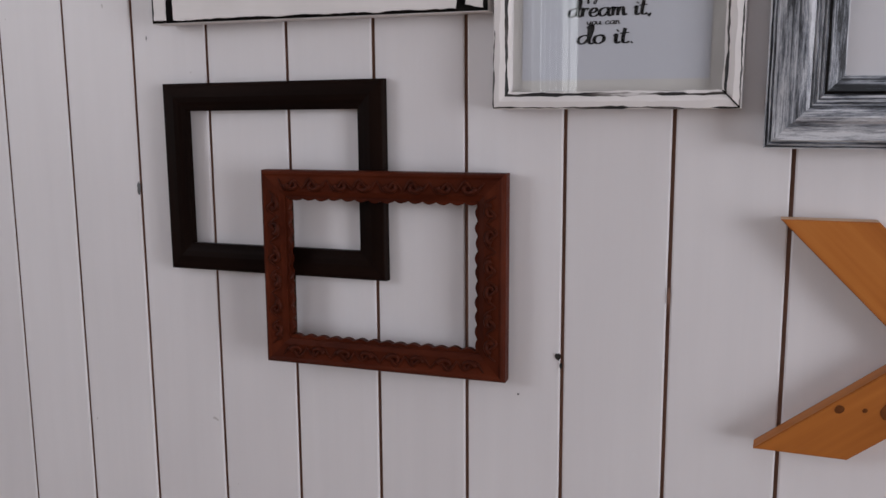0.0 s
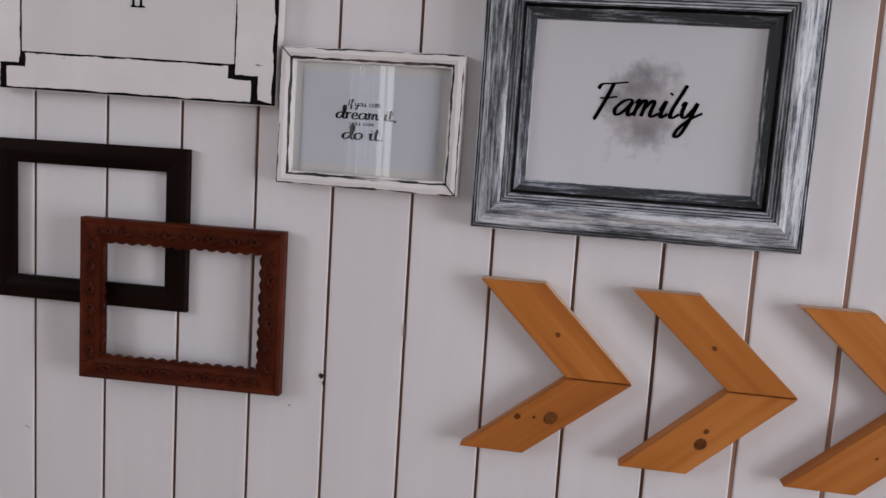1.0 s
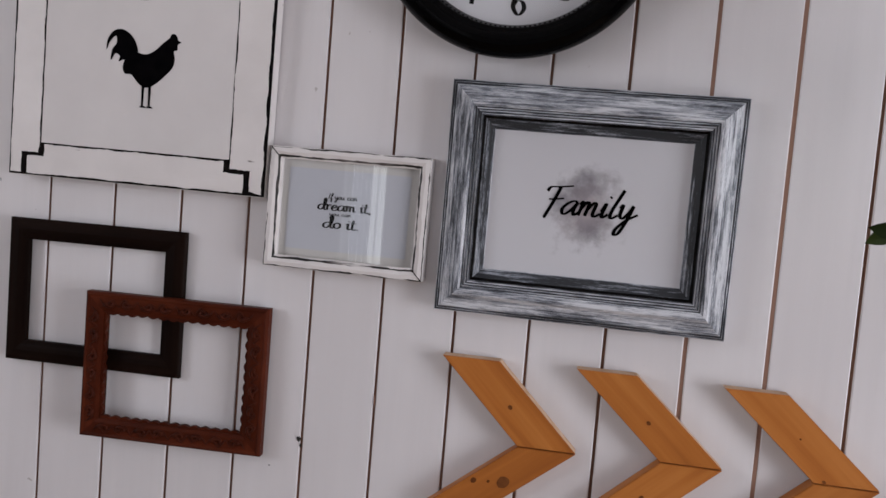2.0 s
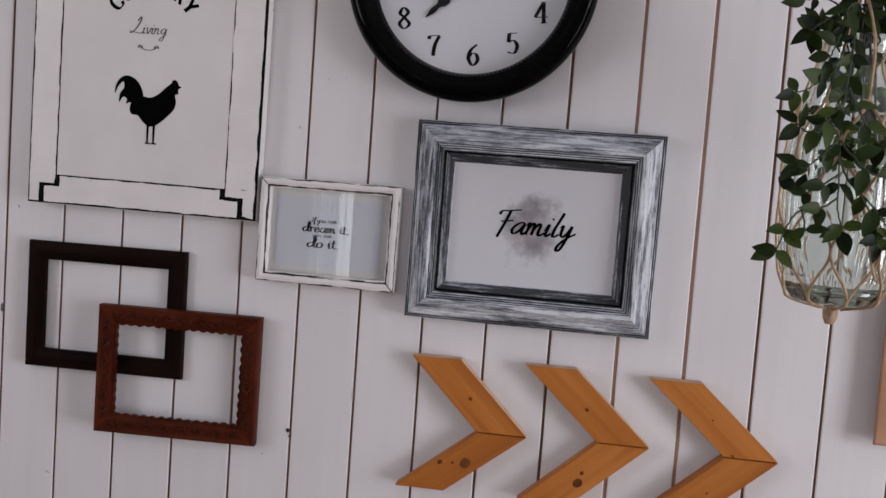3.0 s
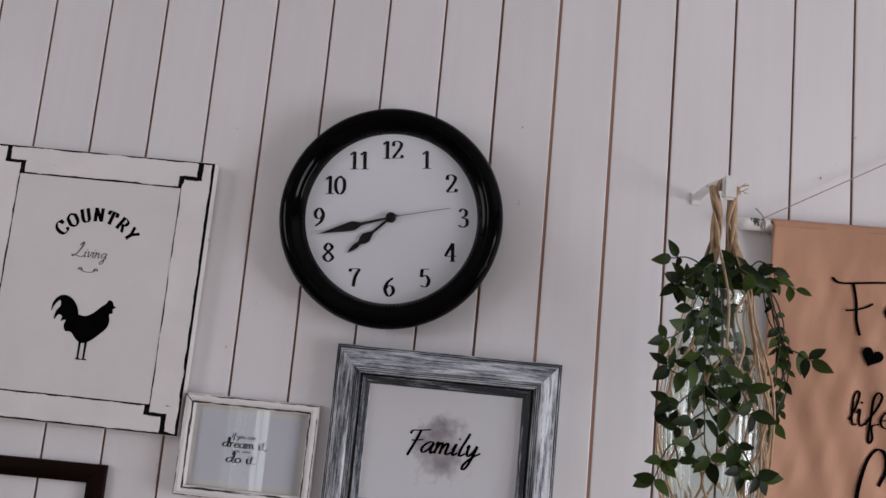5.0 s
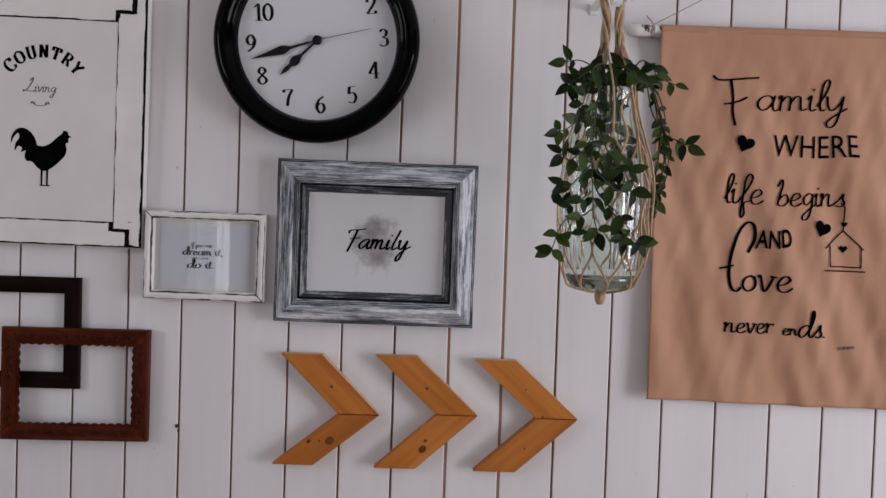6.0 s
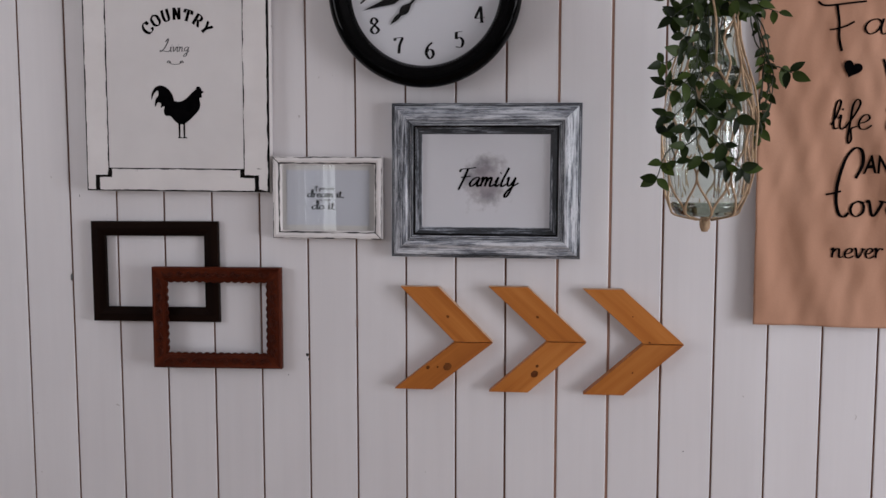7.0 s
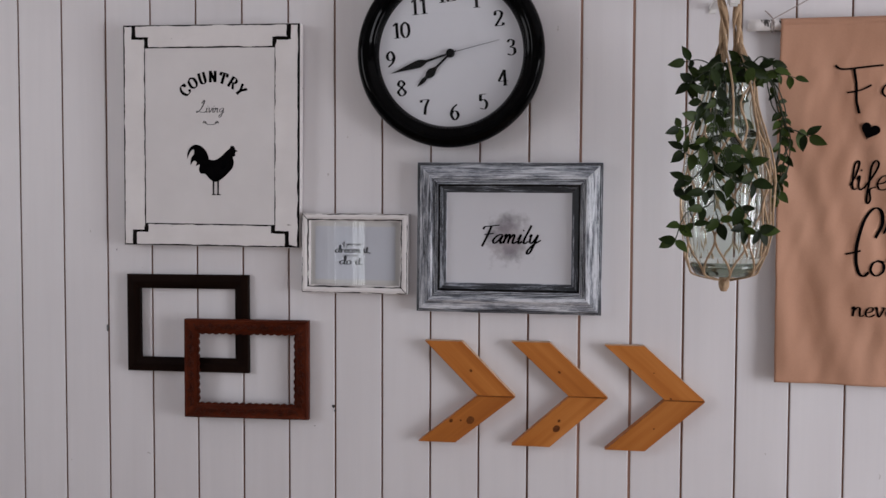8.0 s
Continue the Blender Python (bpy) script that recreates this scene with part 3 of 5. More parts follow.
def country_print():
    x0, x1, z0, z1 = -0.3548, -0.0525, 1.4665, 1.8305
    cx, cz = mid(x0, x1), mid(z0, z1)
    w, h = (x1 - x0) / 2, (z1 - z0) / 2
    root = thing("framed_sign", pose(cx, -0.006, cz, 0.8, 0.6, 1.2), "white distressed wooden country sign with black rubbed edges, hung on boards", "sign")
    part("backboard", prism(bmesh.new(), [(-w, -h), (w, -h), (w, h), (-w, h)], 0.0, 0.0160, 0.0004), WHITE_WORN, root, "white painted board edge")
    e = 0.0006
    part("black_edging", prism(bmesh.new(), [(-w + e, -h + e), (w - e, -h + e), (w - e, h - e), (-w + e, h - e)], 0.0160, 0.0166), BLACK_PAINT, root, "black rubbed paint along the joints")
    part("panel", prism(bmesh.new(), board_edge([(-0.1125, -0.1445), (0.1085, -0.1445), (0.1085, 0.1435), (-0.1125, 0.1435)], 3, 0.0005), 0.0166, 0.0170), POSTER, root, "off-white printed panel")
    g = 0.0027
    top = [(-0.1285, h - g), (-0.1285, 0.1625), (-0.1065, 0.1625), (-0.1065, 0.1455), (0.1045, 0.1455), (0.1045, 0.1605), (0.1285, 0.1605), (0.1285, h - g)]
    low = [(-0.1285, -h + g), (0.1255, -h + g), (0.1255, -0.1590), (0.1025, -0.1590), (0.1025, -0.1465), (-0.1085, -0.1465), (-0.1085, -0.1600), (-0.1285, -0.1600)]
    part("rail", prism(bmesh.new(), board_edge(top, 11, 0.0017), 0.0166, 0.0180, 0.0003), WHITE_WORN, root)
    part("rail", prism(bmesh.new(), board_edge(low, 12, 0.0017), 0.0166, 0.0180, 0.0003), WHITE_WORN, root)
    s = 0.0078
    left = [(-w + g, -h + g), (-0.1285 - s, -h + g), (-0.1285 - s, -0.1560), (-0.1085 - s, -0.1560), (-0.1147, -0.1480), (-0.1147, 0.1470), (-0.1065 - s, 0.1580), (-0.1285 - s, 0.1580), (-0.1285 - s, h - g), (-w + g, h - g)]
    right = [(w - 1.5 * g, h - g), (0.1285 + s, h - g), (0.1285 + s, 0.1560), (0.1045 + s, 0.1560), (0.1102, 0.1480), (0.1102, -0.1480), (0.1025 + s, -0.1545), (0.1255 + s, -0.1545), (0.1255 + s, -h + 2 * g), (w - 1.5 * g, -h + g)]
    part("stile", prism(bmesh.new(), board_edge(left[::-1], 13, 0.0015), 0.0166, 0.0178, 0.0003), WHITE_WORN, root)
    part("stile", prism(bmesh.new(), board_edge(right, 14, 0.0018), 0.0166, 0.0178, 0.0003), WHITE_WORN, root)
    front = 0.0173
    # the arched heading
    bm = bmesh.new()
    for i, c in enumerate("COUNTRY"):
        a = radians(50 - 100 * i / 6)
        c0, s0 = math.cos(a), math.sin(a)

        def on_arch(x, z):
            return (0.0040 + c0 * x - s0 * (z + 0.0535), -front, 0.0345 + s0 * x + c0 * (z + 0.0535))

        for stroke in PEN["c" + c][1]:
            line = glide([((u - 0.5) * 0.0138, v * 0.0178, 0) for u, v in stroke], 6)
            ribbon(bm, [Vector((q.x, q.y)) for q in line], 0.0016, 0.0047, on_arch)
    part("heading", bm, INK, root, "black arched capital heading")
    word = script(bmesh.new(), "L", -0.024, 0.0385, 0.0150, 0.0100, 0.0009, 0.0021, flat(front), 0.25)
    script(word, "iving", -0.0085, 0.0385, 0.0310, 0.0072, 0.0007, 0.0016, flat(front), 0.25)
    part("script_line", word, SOFT_INK, root, "fine grey script word")
    bm = bmesh.new()
    swash = glide([(-0.013, 0.021, 0), (-0.010, 0.0225, 0), (-0.006, 0.0195, 0), (0.0005, 0.0185, 0), (0.007, 0.0195, 0), (0.011, 0.0225, 0), (0.014, 0.021, 0)], 6)
    ribbon(bm, [Vector((p.x, p.y)) for p in swash], 0.0010, 0.0020, flat(front))
    for sx in (-1, 1):
        curl = glide([(0.0005 + sx * u, v, 0) for u, v in ((0.0135, 0.021), (0.0115, 0.0242), (0.0085, 0.0232), (0.0080, 0.0212), (0.0105, 0.0208))], 6)
        ribbon(bm, [Vector((p.x, p.y)) for p in curl], 0.0008, 0.0016, flat(front))
    part("flourish", bm, SOFT_INK, root, "small grey flourish")
    # a plain dark rooster silhouette: body with head, swept tail and two legs
    bm = bmesh.new()

    def blob(points, d):
        line = glide([(x, z, 0) for x, z in points + points[:1]], 8)[:-1]
        bm.faces.new([bm.verts.new((p.x, -d, p.y)) for p in line])

    blob([(0.0290, -0.0150), (0.0305, -0.0110), (0.0345, -0.0105), (0.0375, -0.0135), (0.0390, -0.0175), (0.0425, -0.0195), (0.0385, -0.0225), (0.0385, -0.0285), (0.0345, -0.0305),
          (0.0360, -0.0400), (0.0335, -0.0500), (0.0260, -0.0590), (0.0180, -0.0670), (0.0090, -0.0735), (0.0010, -0.0745), (-0.0070, -0.0690), (-0.0140, -0.0610), (-0.0220, -0.0600),
          (-0.0250, -0.0530), (-0.0230, -0.0440), (-0.0180, -0.0350), (-0.0090, -0.0345), (0.0020, -0.0360), (0.0120, -0.0310), (0.0210, -0.0220)], front)
    blob([(-0.0080, -0.0420), (-0.0080, -0.0310), (-0.0125, -0.0200), (-0.0200, -0.0120), (-0.0300, -0.0085), (-0.0390, -0.0125), (-0.0445, -0.0220), (-0.0452, -0.0335), (-0.0415, -0.0240),
          (-0.0350, -0.0170), (-0.0335, -0.0250), (-0.0385, -0.0330), (-0.0395, -0.0450), (-0.0345, -0.0375), (-0.0290, -0.0400), (-0.0300, -0.0465), (-0.0240, -0.0440), (-0.0200, -0.0500)], front + 0.0002)
    for x in (0.0005, 0.0085):
        prism(bm, [(x - 0.001, -0.097), (x + 0.001, -0.097), (x + 0.0015, -0.072), (x - 0.0015, -0.072)], front - 0.0002, front + 0.0003)
        prism(bm, [(x - 0.003, -0.0985), (x + 0.005, -0.0985), (x + 0.003, -0.0965), (x - 0.002, -0.0965)], front - 0.0002, front + 0.0003)
    bmesh.ops.recalc_face_normals(bm, faces=bm.faces[:])
    for v in bm.verts:
        v.co.x, v.co.z = 0.98 * v.co.x + 0.0045, 0.92 * (v.co.z + 0.054) - 0.0560
    part("emblem", bm, INK, root, "plain solid black printed rooster silhouette")


country_print()


# ---- the two empty frames ----
def black_frame():
    w, h, t = 0.2140, 0.1645, 0.0238
    root = thing("picture_frame", pose(-0.2524, -0.0030, 1.3360, 0, -0.1, 1.0), "empty dark black-brown wooden picture frame, plain rounded moulding", "picture frame", "empty frames")
    prof = [(0, 0), (0, 0.0060), (0.0012, 0.0074), (0.003, 0.0080), (0.012, 0.0086), (0.0165, 0.0080), (0.0190, 0.0072), (t - 0.001, 0.0066), (t, 0.0058), (t, 0)]
    frame_sides(root, w, h, prof, [0] * 9, [BLACK_WOOD], 4)


black_frame()


def carved_frame():
    w, h, t = 0.2110, 0.1645, 0.0255
    root = thing("picture_frame", pose(-0.1465, -0.0090, 1.2628, 0, 0.1, 3.0), "empty red-brown carved wooden frame with scalloped edge, overlapping another", "picture frame", "empty frames")
    prof = [(0, 0), (0, 0.0105), (0.0012, 0.0128), (0.0030, 0.0138), (0.0050, 0.0128), (0.0170, 0.0122), (0.0195, 0.0112), (0.0215, 0.0106), (0.0215, 0)]
    sides = frame_sides(root, w, h, prof, [0] * 8, [CARVED], 6)
    for n, side in enumerate(sides):
        length = w if n % 2 == 0 else h
        # scalloped lip
        run = length - 2 * 0.0235
        count = int(run / 0.0115)
        steps = count * 6
        outline = [(-run / 2 - 0.002, 0.0205)]
        for i in range(steps + 1):
            x = -run / 2 + run * i / steps
            outline.append((x, 0.0230 + 0.0022 * abs(math.sin(math.pi * i / 6 + 0.4)) + 0.0009 * wobble(x, n + 3, 90)))
        outline.append((run / 2 + 0.002, 0.0205))
        part("scalloped_lip", prism(bmesh.new(), outline, 0.004, 0.0095, 0.0), CARVED, side)
        # raised scrolls of carved leaves, toned darker for the shade of incised curls
        bm = bmesh.new()
        cells = int((length - 0.03) / 0.021)
        for k in range(cells):
            cx = -length / 2 + 0.017 + (length - 0.034) * (k + 0.5) / cells
            flip = 1 if k % 2 else -1
            spiral = []
            for i in range(15):
                a = i / 14 * 4.4
                r = 0.0062 * (1 - i / 19)
                spiral.append(Vector((cx + flip * (r * math.cos(a) - 0.002), -0.0124 - 0.0006, 0.0112 + 0.85 * r * math.sin(a))))
            tube(bm, spiral, lambda f: 0.0026 * (1 - 0.60 * f), 6)
            stem = glide([(cx - 0.011, -0.0125, 0.0112 + flip * 0.004), (cx - 0.004, -0.0130, 0.0112 - flip * 0.003), (cx + 0.004, -0.0130, 0.0112 + flip * 0.0045), (cx + 0.011, -0.0125, 0.0112 - flip * 0.004)], 4)
            tube(bm, stem, lambda f: 0.0015 * (0.5 + 0.5 * math.sin(math.pi * f)), 5)
        part("carving", bm, CARVED_SHADED, side, "carved scrolls toned darker for incised shade", smooth=True)


carved_frame()


# ---- small white frame with a saying ----
def saying_frame():
    x0, x1, z0, z1 = -0.0482, 0.1270, 1.3925, 1.5213
    w, h = x1 - x0, z1 - z0
    root = thing("picture_frame", pose(mid(x0, x1) - 0.0012, -0.001, mid(z0, z1), 0, 0.4, 0), "small white distressed glazed frame with a printed saying", "picture frame")
    prof = [(0, 0), (0, 0.0125), (0.0004, 0.0134), (0.0013, 0.0142), (0.0055, 0.0152), (0.0092, 0.0136), (0.0112, 0.0122), (0.0125, 0.0112), (0.0125, 0.006), (0.0125, 0)]
    prof = [(u, d + 0.005 if d else 0) for u, d in prof]
    frame_sides(root, w, h, prof, [0, 0, 1, 0, 0, 1, 0, 0, 0], [WHITE_WORN, RUBBED], 40, 0.0012, seed=2)
    for sx, sz in ((-1, 1), (1, -1)):
        bm = bmesh.new()
        ribbon(bm, [Vector((sx * (w / 2 - 0.0008 - 0.0115 * i / 6), sz * (h / 2 - 0.0008 - 0.0115 * i / 6))) for i in range(7)], 0.0009, 0.0011, flat(0.0204))
        part("mitre_line", bm, BLACK_PAINT, root, "black rubbed mitre joint")
    iw, ih = w / 2 - 0.0118, h / 2 - 0.0118
    part("mat", prism(bmesh.new(), [(-iw, -ih), (iw, -ih), (iw, ih), (-iw, ih)], 0.001, 0.0090), CREAM_MAT, root, "cream paper mat")
    part("print", prism(bmesh.new(), [(-iw + 0.008, -ih + 0.009), (iw - 0.010, -ih + 0.009), (iw - 0.010, ih - 0.009), (-iw + 0.008, ih - 0.009)], 0.009, 0.0093), COOL_PAPER, root, "cool white printed sheet")
    ox, oz = -mid(x0, x1), -mid(z0, z1)
    bm = bmesh.new()
    at = flat(0.0096)
    script(bm, "If you can", ox + 0.0165, oz + 1.4697, 0.032, 0.0030, 0.0005, 0.0010, at, 0.08)
    script(bm, "dream it,", ox + 0.0052, oz + 1.4578, 0.060, 0.0056, 0.0008, 0.0025, at, 0.05)
    script(bm, "you can", ox + 0.0192, oz + 1.4520, 0.024, 0.0023, 0.0004, 0.0009, at, 0.08)
    script(bm, "do it.", ox + 0.0122, oz + 1.4387, 0.042, 0.0060, 0.0008, 0.0028, at, 0.05)
    part("saying", bm, INK, root, "black brush script")
    pane = part("pane", prism(bmesh.new(), [(-iw, -ih), (iw, -ih), (iw, ih), (-iw, ih)], 0.0108, 0.0116), PANE, root, "clear glass pane")
    pane.visible_shadow = False


saying_frame()


# ---- large grey washed frame ----
def family_frame():
    x0, x1, z0, z1 = 0.1412, 0.4332, 1.3645, 1.6026
    w, h = x1 - x0, z1 - z0
    root = thing("picture_frame", pose(mid(x0, x1), -0.001, mid(z0, z1), 0, 0.35, 0), "large grey whitewashed stepped wooden frame with a family print", "picture frame")
    prof = [(0, 0), (0, 0.0095), (0.0010, 0.0108), (0.0022, 0.0102), (0.0032, 0.0122), (0.0046, 0.0115), (0.0058, 0.0138), (0.0105, 0.0150), (0.0165, 0.0178),
            (0.0180, 0.0205), (0.0205, 0.0225), (0.0245, 0.0228), (0.0268, 0.0215), (0.0276, 0.0196), (0.0290, 0.0206), (0.0302, 0.0186), (0.0316, 0.0196), (0.0328, 0.0176),
            (0.0342, 0.0182), (0.0352, 0.0160), (0.0365, 0.0105), (0.0372, 0.0090), (0.0468, 0.0058), (0.0474, 0.0052), (0.0474, 0)]
    prof = [(u, d + 0.008 if d else 0) for u, d in prof]
    marks = [0, 0, 2, 0, 2, 0, 1, 1, 0, 0, 0, 0, 2, 0, 2, 0, 2, 0, 2, 3, 3, 2, 1, 0]
    frame_sides(root, w, h, prof, marks, [WASH_LIGHT, WASH_MID, WASH_DARK, BLACK_PAINT], 36, 0.00035, seed=5)
    iw, ih = w / 2 - 0.045, h / 2 - 0.045
    part("print", prism(bmesh.new(), [(-iw, -ih), (iw, -ih), (iw, ih), (-iw, ih)], 0.001, 0.0126), WATERCOLOUR, root, "white print with a mauve-grey watercolour stain")
    bm = script(bmesh.new(), "BAMJTY", -0.0440, -0.0085, 0.091, 0.0142, 0.0015, 0.0037, flat(0.0130), 0.30, 0.0)
    part("lettering", bm, INK, root, "black brush script word")


family_frame()


# ---- wall clock ----
def wall_clock():
    R = 0.1482
    root = thing("wall_clock", pose(0.1942, -0.001, 1.7745, 0, -4.4, 0), "round black glossy wall clock with a white dial and serif numerals", "clock")
    prof = [(0.110, 0.0), (R - 0.010, 0.0), (R - 0.003, 0.008), (R, 0.020), (R + 0.0004, 0.030), (R - 0.002, 0.038), (R - 0.006, 0.0435), (R - 0.012, 0.0465), (R - 0.018, 0.0460), (R - 0.0220, 0.0435),
            (R - 0.0235, 0.0400), (R - 0.0265, 0.0400), (R - 0.0290, 0.0350), (R - 0.0325, 0.0260), (R - 0.0345, 0.0185), (R - 0.0352, 0.010)]
    prof = [(radius, 0.86 * d) for radius, d in prof]
    part("rim", lathe(bmesh.new(), prof, 128), BLACK_GLOSS, root, "thick rounded glossy black rim", smooth=True)
    bm = bmesh.new()
    for i in range(150):
        a = 2 * math.pi * i / 150
        bmesh.ops.create_icosphere(bm, subdivisions=1, radius=0.0012, matrix=Matrix.Translation(((R - 0.0300) * math.cos(a), -0.0284, (R - 0.0300) * math.sin(a))))
    part("beading", bm, BLACK_GLOSS, root, "fine beaded ring", smooth=True)
    part("dial", lathe(bmesh.new(), [(0.00001, 0.0190), (R - 0.033, 0.0190), (R - 0.033, 0.004), (0.00001, 0.004)], 96), DIAL, root, "white paper dial")
    for n in range(1, 13):
        a = radians(90 - 30 * n)
        text = str(n)
        size = 0.0245
        width = sum(PEN[c][0] for c in text) * size * 0.92
        far = {3: 0.0957, 9: 0.0957, 8: 0.0945, 10: 0.0880, 11: 0.0900, 1: 0.0912}.get(n, 0.0925)
        cx, cz = far * math.cos(a), far * math.sin(a)
        part("numeral", script(bmesh.new(), text, cx - width / 2, cz - size / 2, width, size, 0.0010, 0.0046, flat(0.0194), 0.0, 0.0, 7), INK, root)

    def hand(name, length, dx, dz, shape, d, material=HAND_BLACK):
        way, side = Vector((dx, dz)).normalized(), Vector((-dz, dx)).normalized()
        outline = [way * (u * length) + side * v for u, v in shape] + [way * (u * length) - side * v for u, v in shape[::-1] if v > 0.00012]
        part(name, prism(bmesh.new(), [(p.x, p.y) for p in outline], d, d + 0.0009), material, root)

    turn = radians(-4.4)

    def local(dx, dz):
        return dx * math.cos(turn) - dz * math.sin(turn), dx * math.sin(turn) + dz * math.cos(turn)

    hand("minute_hand", 0.100, *local(-0.0950, -0.0305), [(-0.1, 0.0012), (0.36, 0.0018), (0.41, 0.0022), (0.44, 0.0040), (0.51, 0.0064), (0.58, 0.0058), (0.78, 0.0028), (1.0, 0.0001)], 0.0222)
    hand("hour_hand", 0.0745, *local(-0.0535, -0.0525), [(-0.1, 0.0013), (0.42, 0.0018), (0.48, 0.0040), (0.56, 0.0068), (0.64, 0.0060), (0.72, 0.0024), (0.80, 0.0034), (0.86, 0.0030), (1.0, 0.0001)], 0.0208)
    hand("second_hand", 0.0800, *local(0.0775, 0.0185), [(-0.2, 0.0006), (0.5, 0.0005), (1.0, 0.0003)], 0.0236, SECOND_GREY)
    part("hub", lathe(bmesh.new(), [(0.00001, 0.0254), (0.004, 0.0254), (0.0066, 0.0246), (0.0068, 0.0195), (0.00001, 0.0195)], 24), HAND_BLACK, root, smooth=True)
    pane = part("pane", lathe(bmesh.new(), [(0.00001, 0.0268), (R - 0.0320, 0.0268)], 64), PANE, root, "clear clock glass")
    pane.visible_shadow = False


wall_clock()


# ---- three wooden chevrons ----
def chevron(tip, top, low, step, seed, knots):
    """Two mitred boards that meet at a point. tip, top, low: x and z of the point and of the outer tail corners; step: the boards' level width."""
    tx, tz = tip
    root = thing("wooden_arrow", pose(tx, -0.001, tz), "orange oiled pine chevron arrow of two mitred boards with knots", "wall decor", "wooden arrows")
    inner = (-step, 0.0)
    for k, (ox, oz) in enumerate((top, low)):
        dx, dz = ox - tx, oz - tz
        gap = 0.0006 if k == 0 else -0.0006
        outline = [(0, gap), (dx + step, dz), (dx, dz), (inner[0], gap)]
        way = Vector((dx + step, 0, dz)).normalized()
        # the board's own axes: x along the board
        place = Matrix(((way.x, 0, -way.z, 0), (0, 1, 0, 0), (way.z, 0, way.x, 0), (0, 0, 0, 1)))
        if k == 1:
            outline = outline[::-1]
        bm = prism(bmesh.new(), outline, 0.0, 0.0172 + 0.0006 * k, 0.0008, 0, 1 if k == 0 else 0)
        bmesh.ops.transform(bm, matrix=place.inverted(), verts=bm.verts[:])
        board = part("board", bm, [PINE, PINE_END], root, place=place)
        for kx, kz, r, which in knots:
            if which != k:
                continue
            bm = bmesh.new()
            c = place.inverted() @ Vector((kx - tx, 0, kz - tz))
            ring = [bm.verts.new((c.x + r * 1.25 * math.cos(a) * (1 + 0.15 * wobble(a, seed, 3)), -0.0175 - 0.0006 * k, c.z + r * math.sin(a) * (1 + 0.15 * wobble(a, seed + 1, 3)))) for a in [2 * math.pi * i / 18 for i in range(18)]]
            bm.faces.new(ring)
            bmesh.ops.recalc_face_normals(bm, faces=bm.faces[:])
            part("knot", bm, KNOT, board)


chevron((0.2993, 1.2312), (0.1540, 1.3180), (0.1440, 1.1545), 0.0600, 1, [(0.229, 1.2715, 0.0022, 0), (0.1975, 1.190, 0.0028, 1), (0.213, 1.191, 0.0015, 1), (0.2285, 1.192, 0.0058, 1)])
chevron((0.4441, 1.2345), (0.2930, 1.3195), (0.2940, 1.1535), 0.0605, 2, [(0.3690, 1.2730, 0.0020, 0), (0.3690, 1.1960, 0.0022, 1), (0.3650, 1.1835, 0.0050, 1)])
chevron((0.5915, 1.2337), (0.4385, 1.3175), (0.4405, 1.1530), 0.0610, 3, [(0.5140, 1.2760, 0.0010, 0), (0.5150, 1.1890, 0.0012, 1), (0.5400, 1.2365, 0.0016, 0)])


# ---- cloth banner on a birch dowel ----
BAN = (0.6918, 1.114, 1.267, 1.812)


def fold(x, z):
    """How far the cloth stands off the wall."""
    top = max(0.0, min(1.0, (1.800 - z) / 0.06))
    f = 0.0095 * noise.noise((x * 13 + z * 2, z * 2.6, 3.0)) + 0.0062 * noise.noise((x * 28 + z * 8, z * 8, 8.0)) + 0.0024 * noise.noise((x * 50 - z * 12, z * 18, 1.0))
    return 0.0145 + 0.0095 * (1 - top) + f * (0.25 + 0.75 * top)


def on_cloth(d):
    return lambda x, z: (x, -fold(x, z) - d, z)


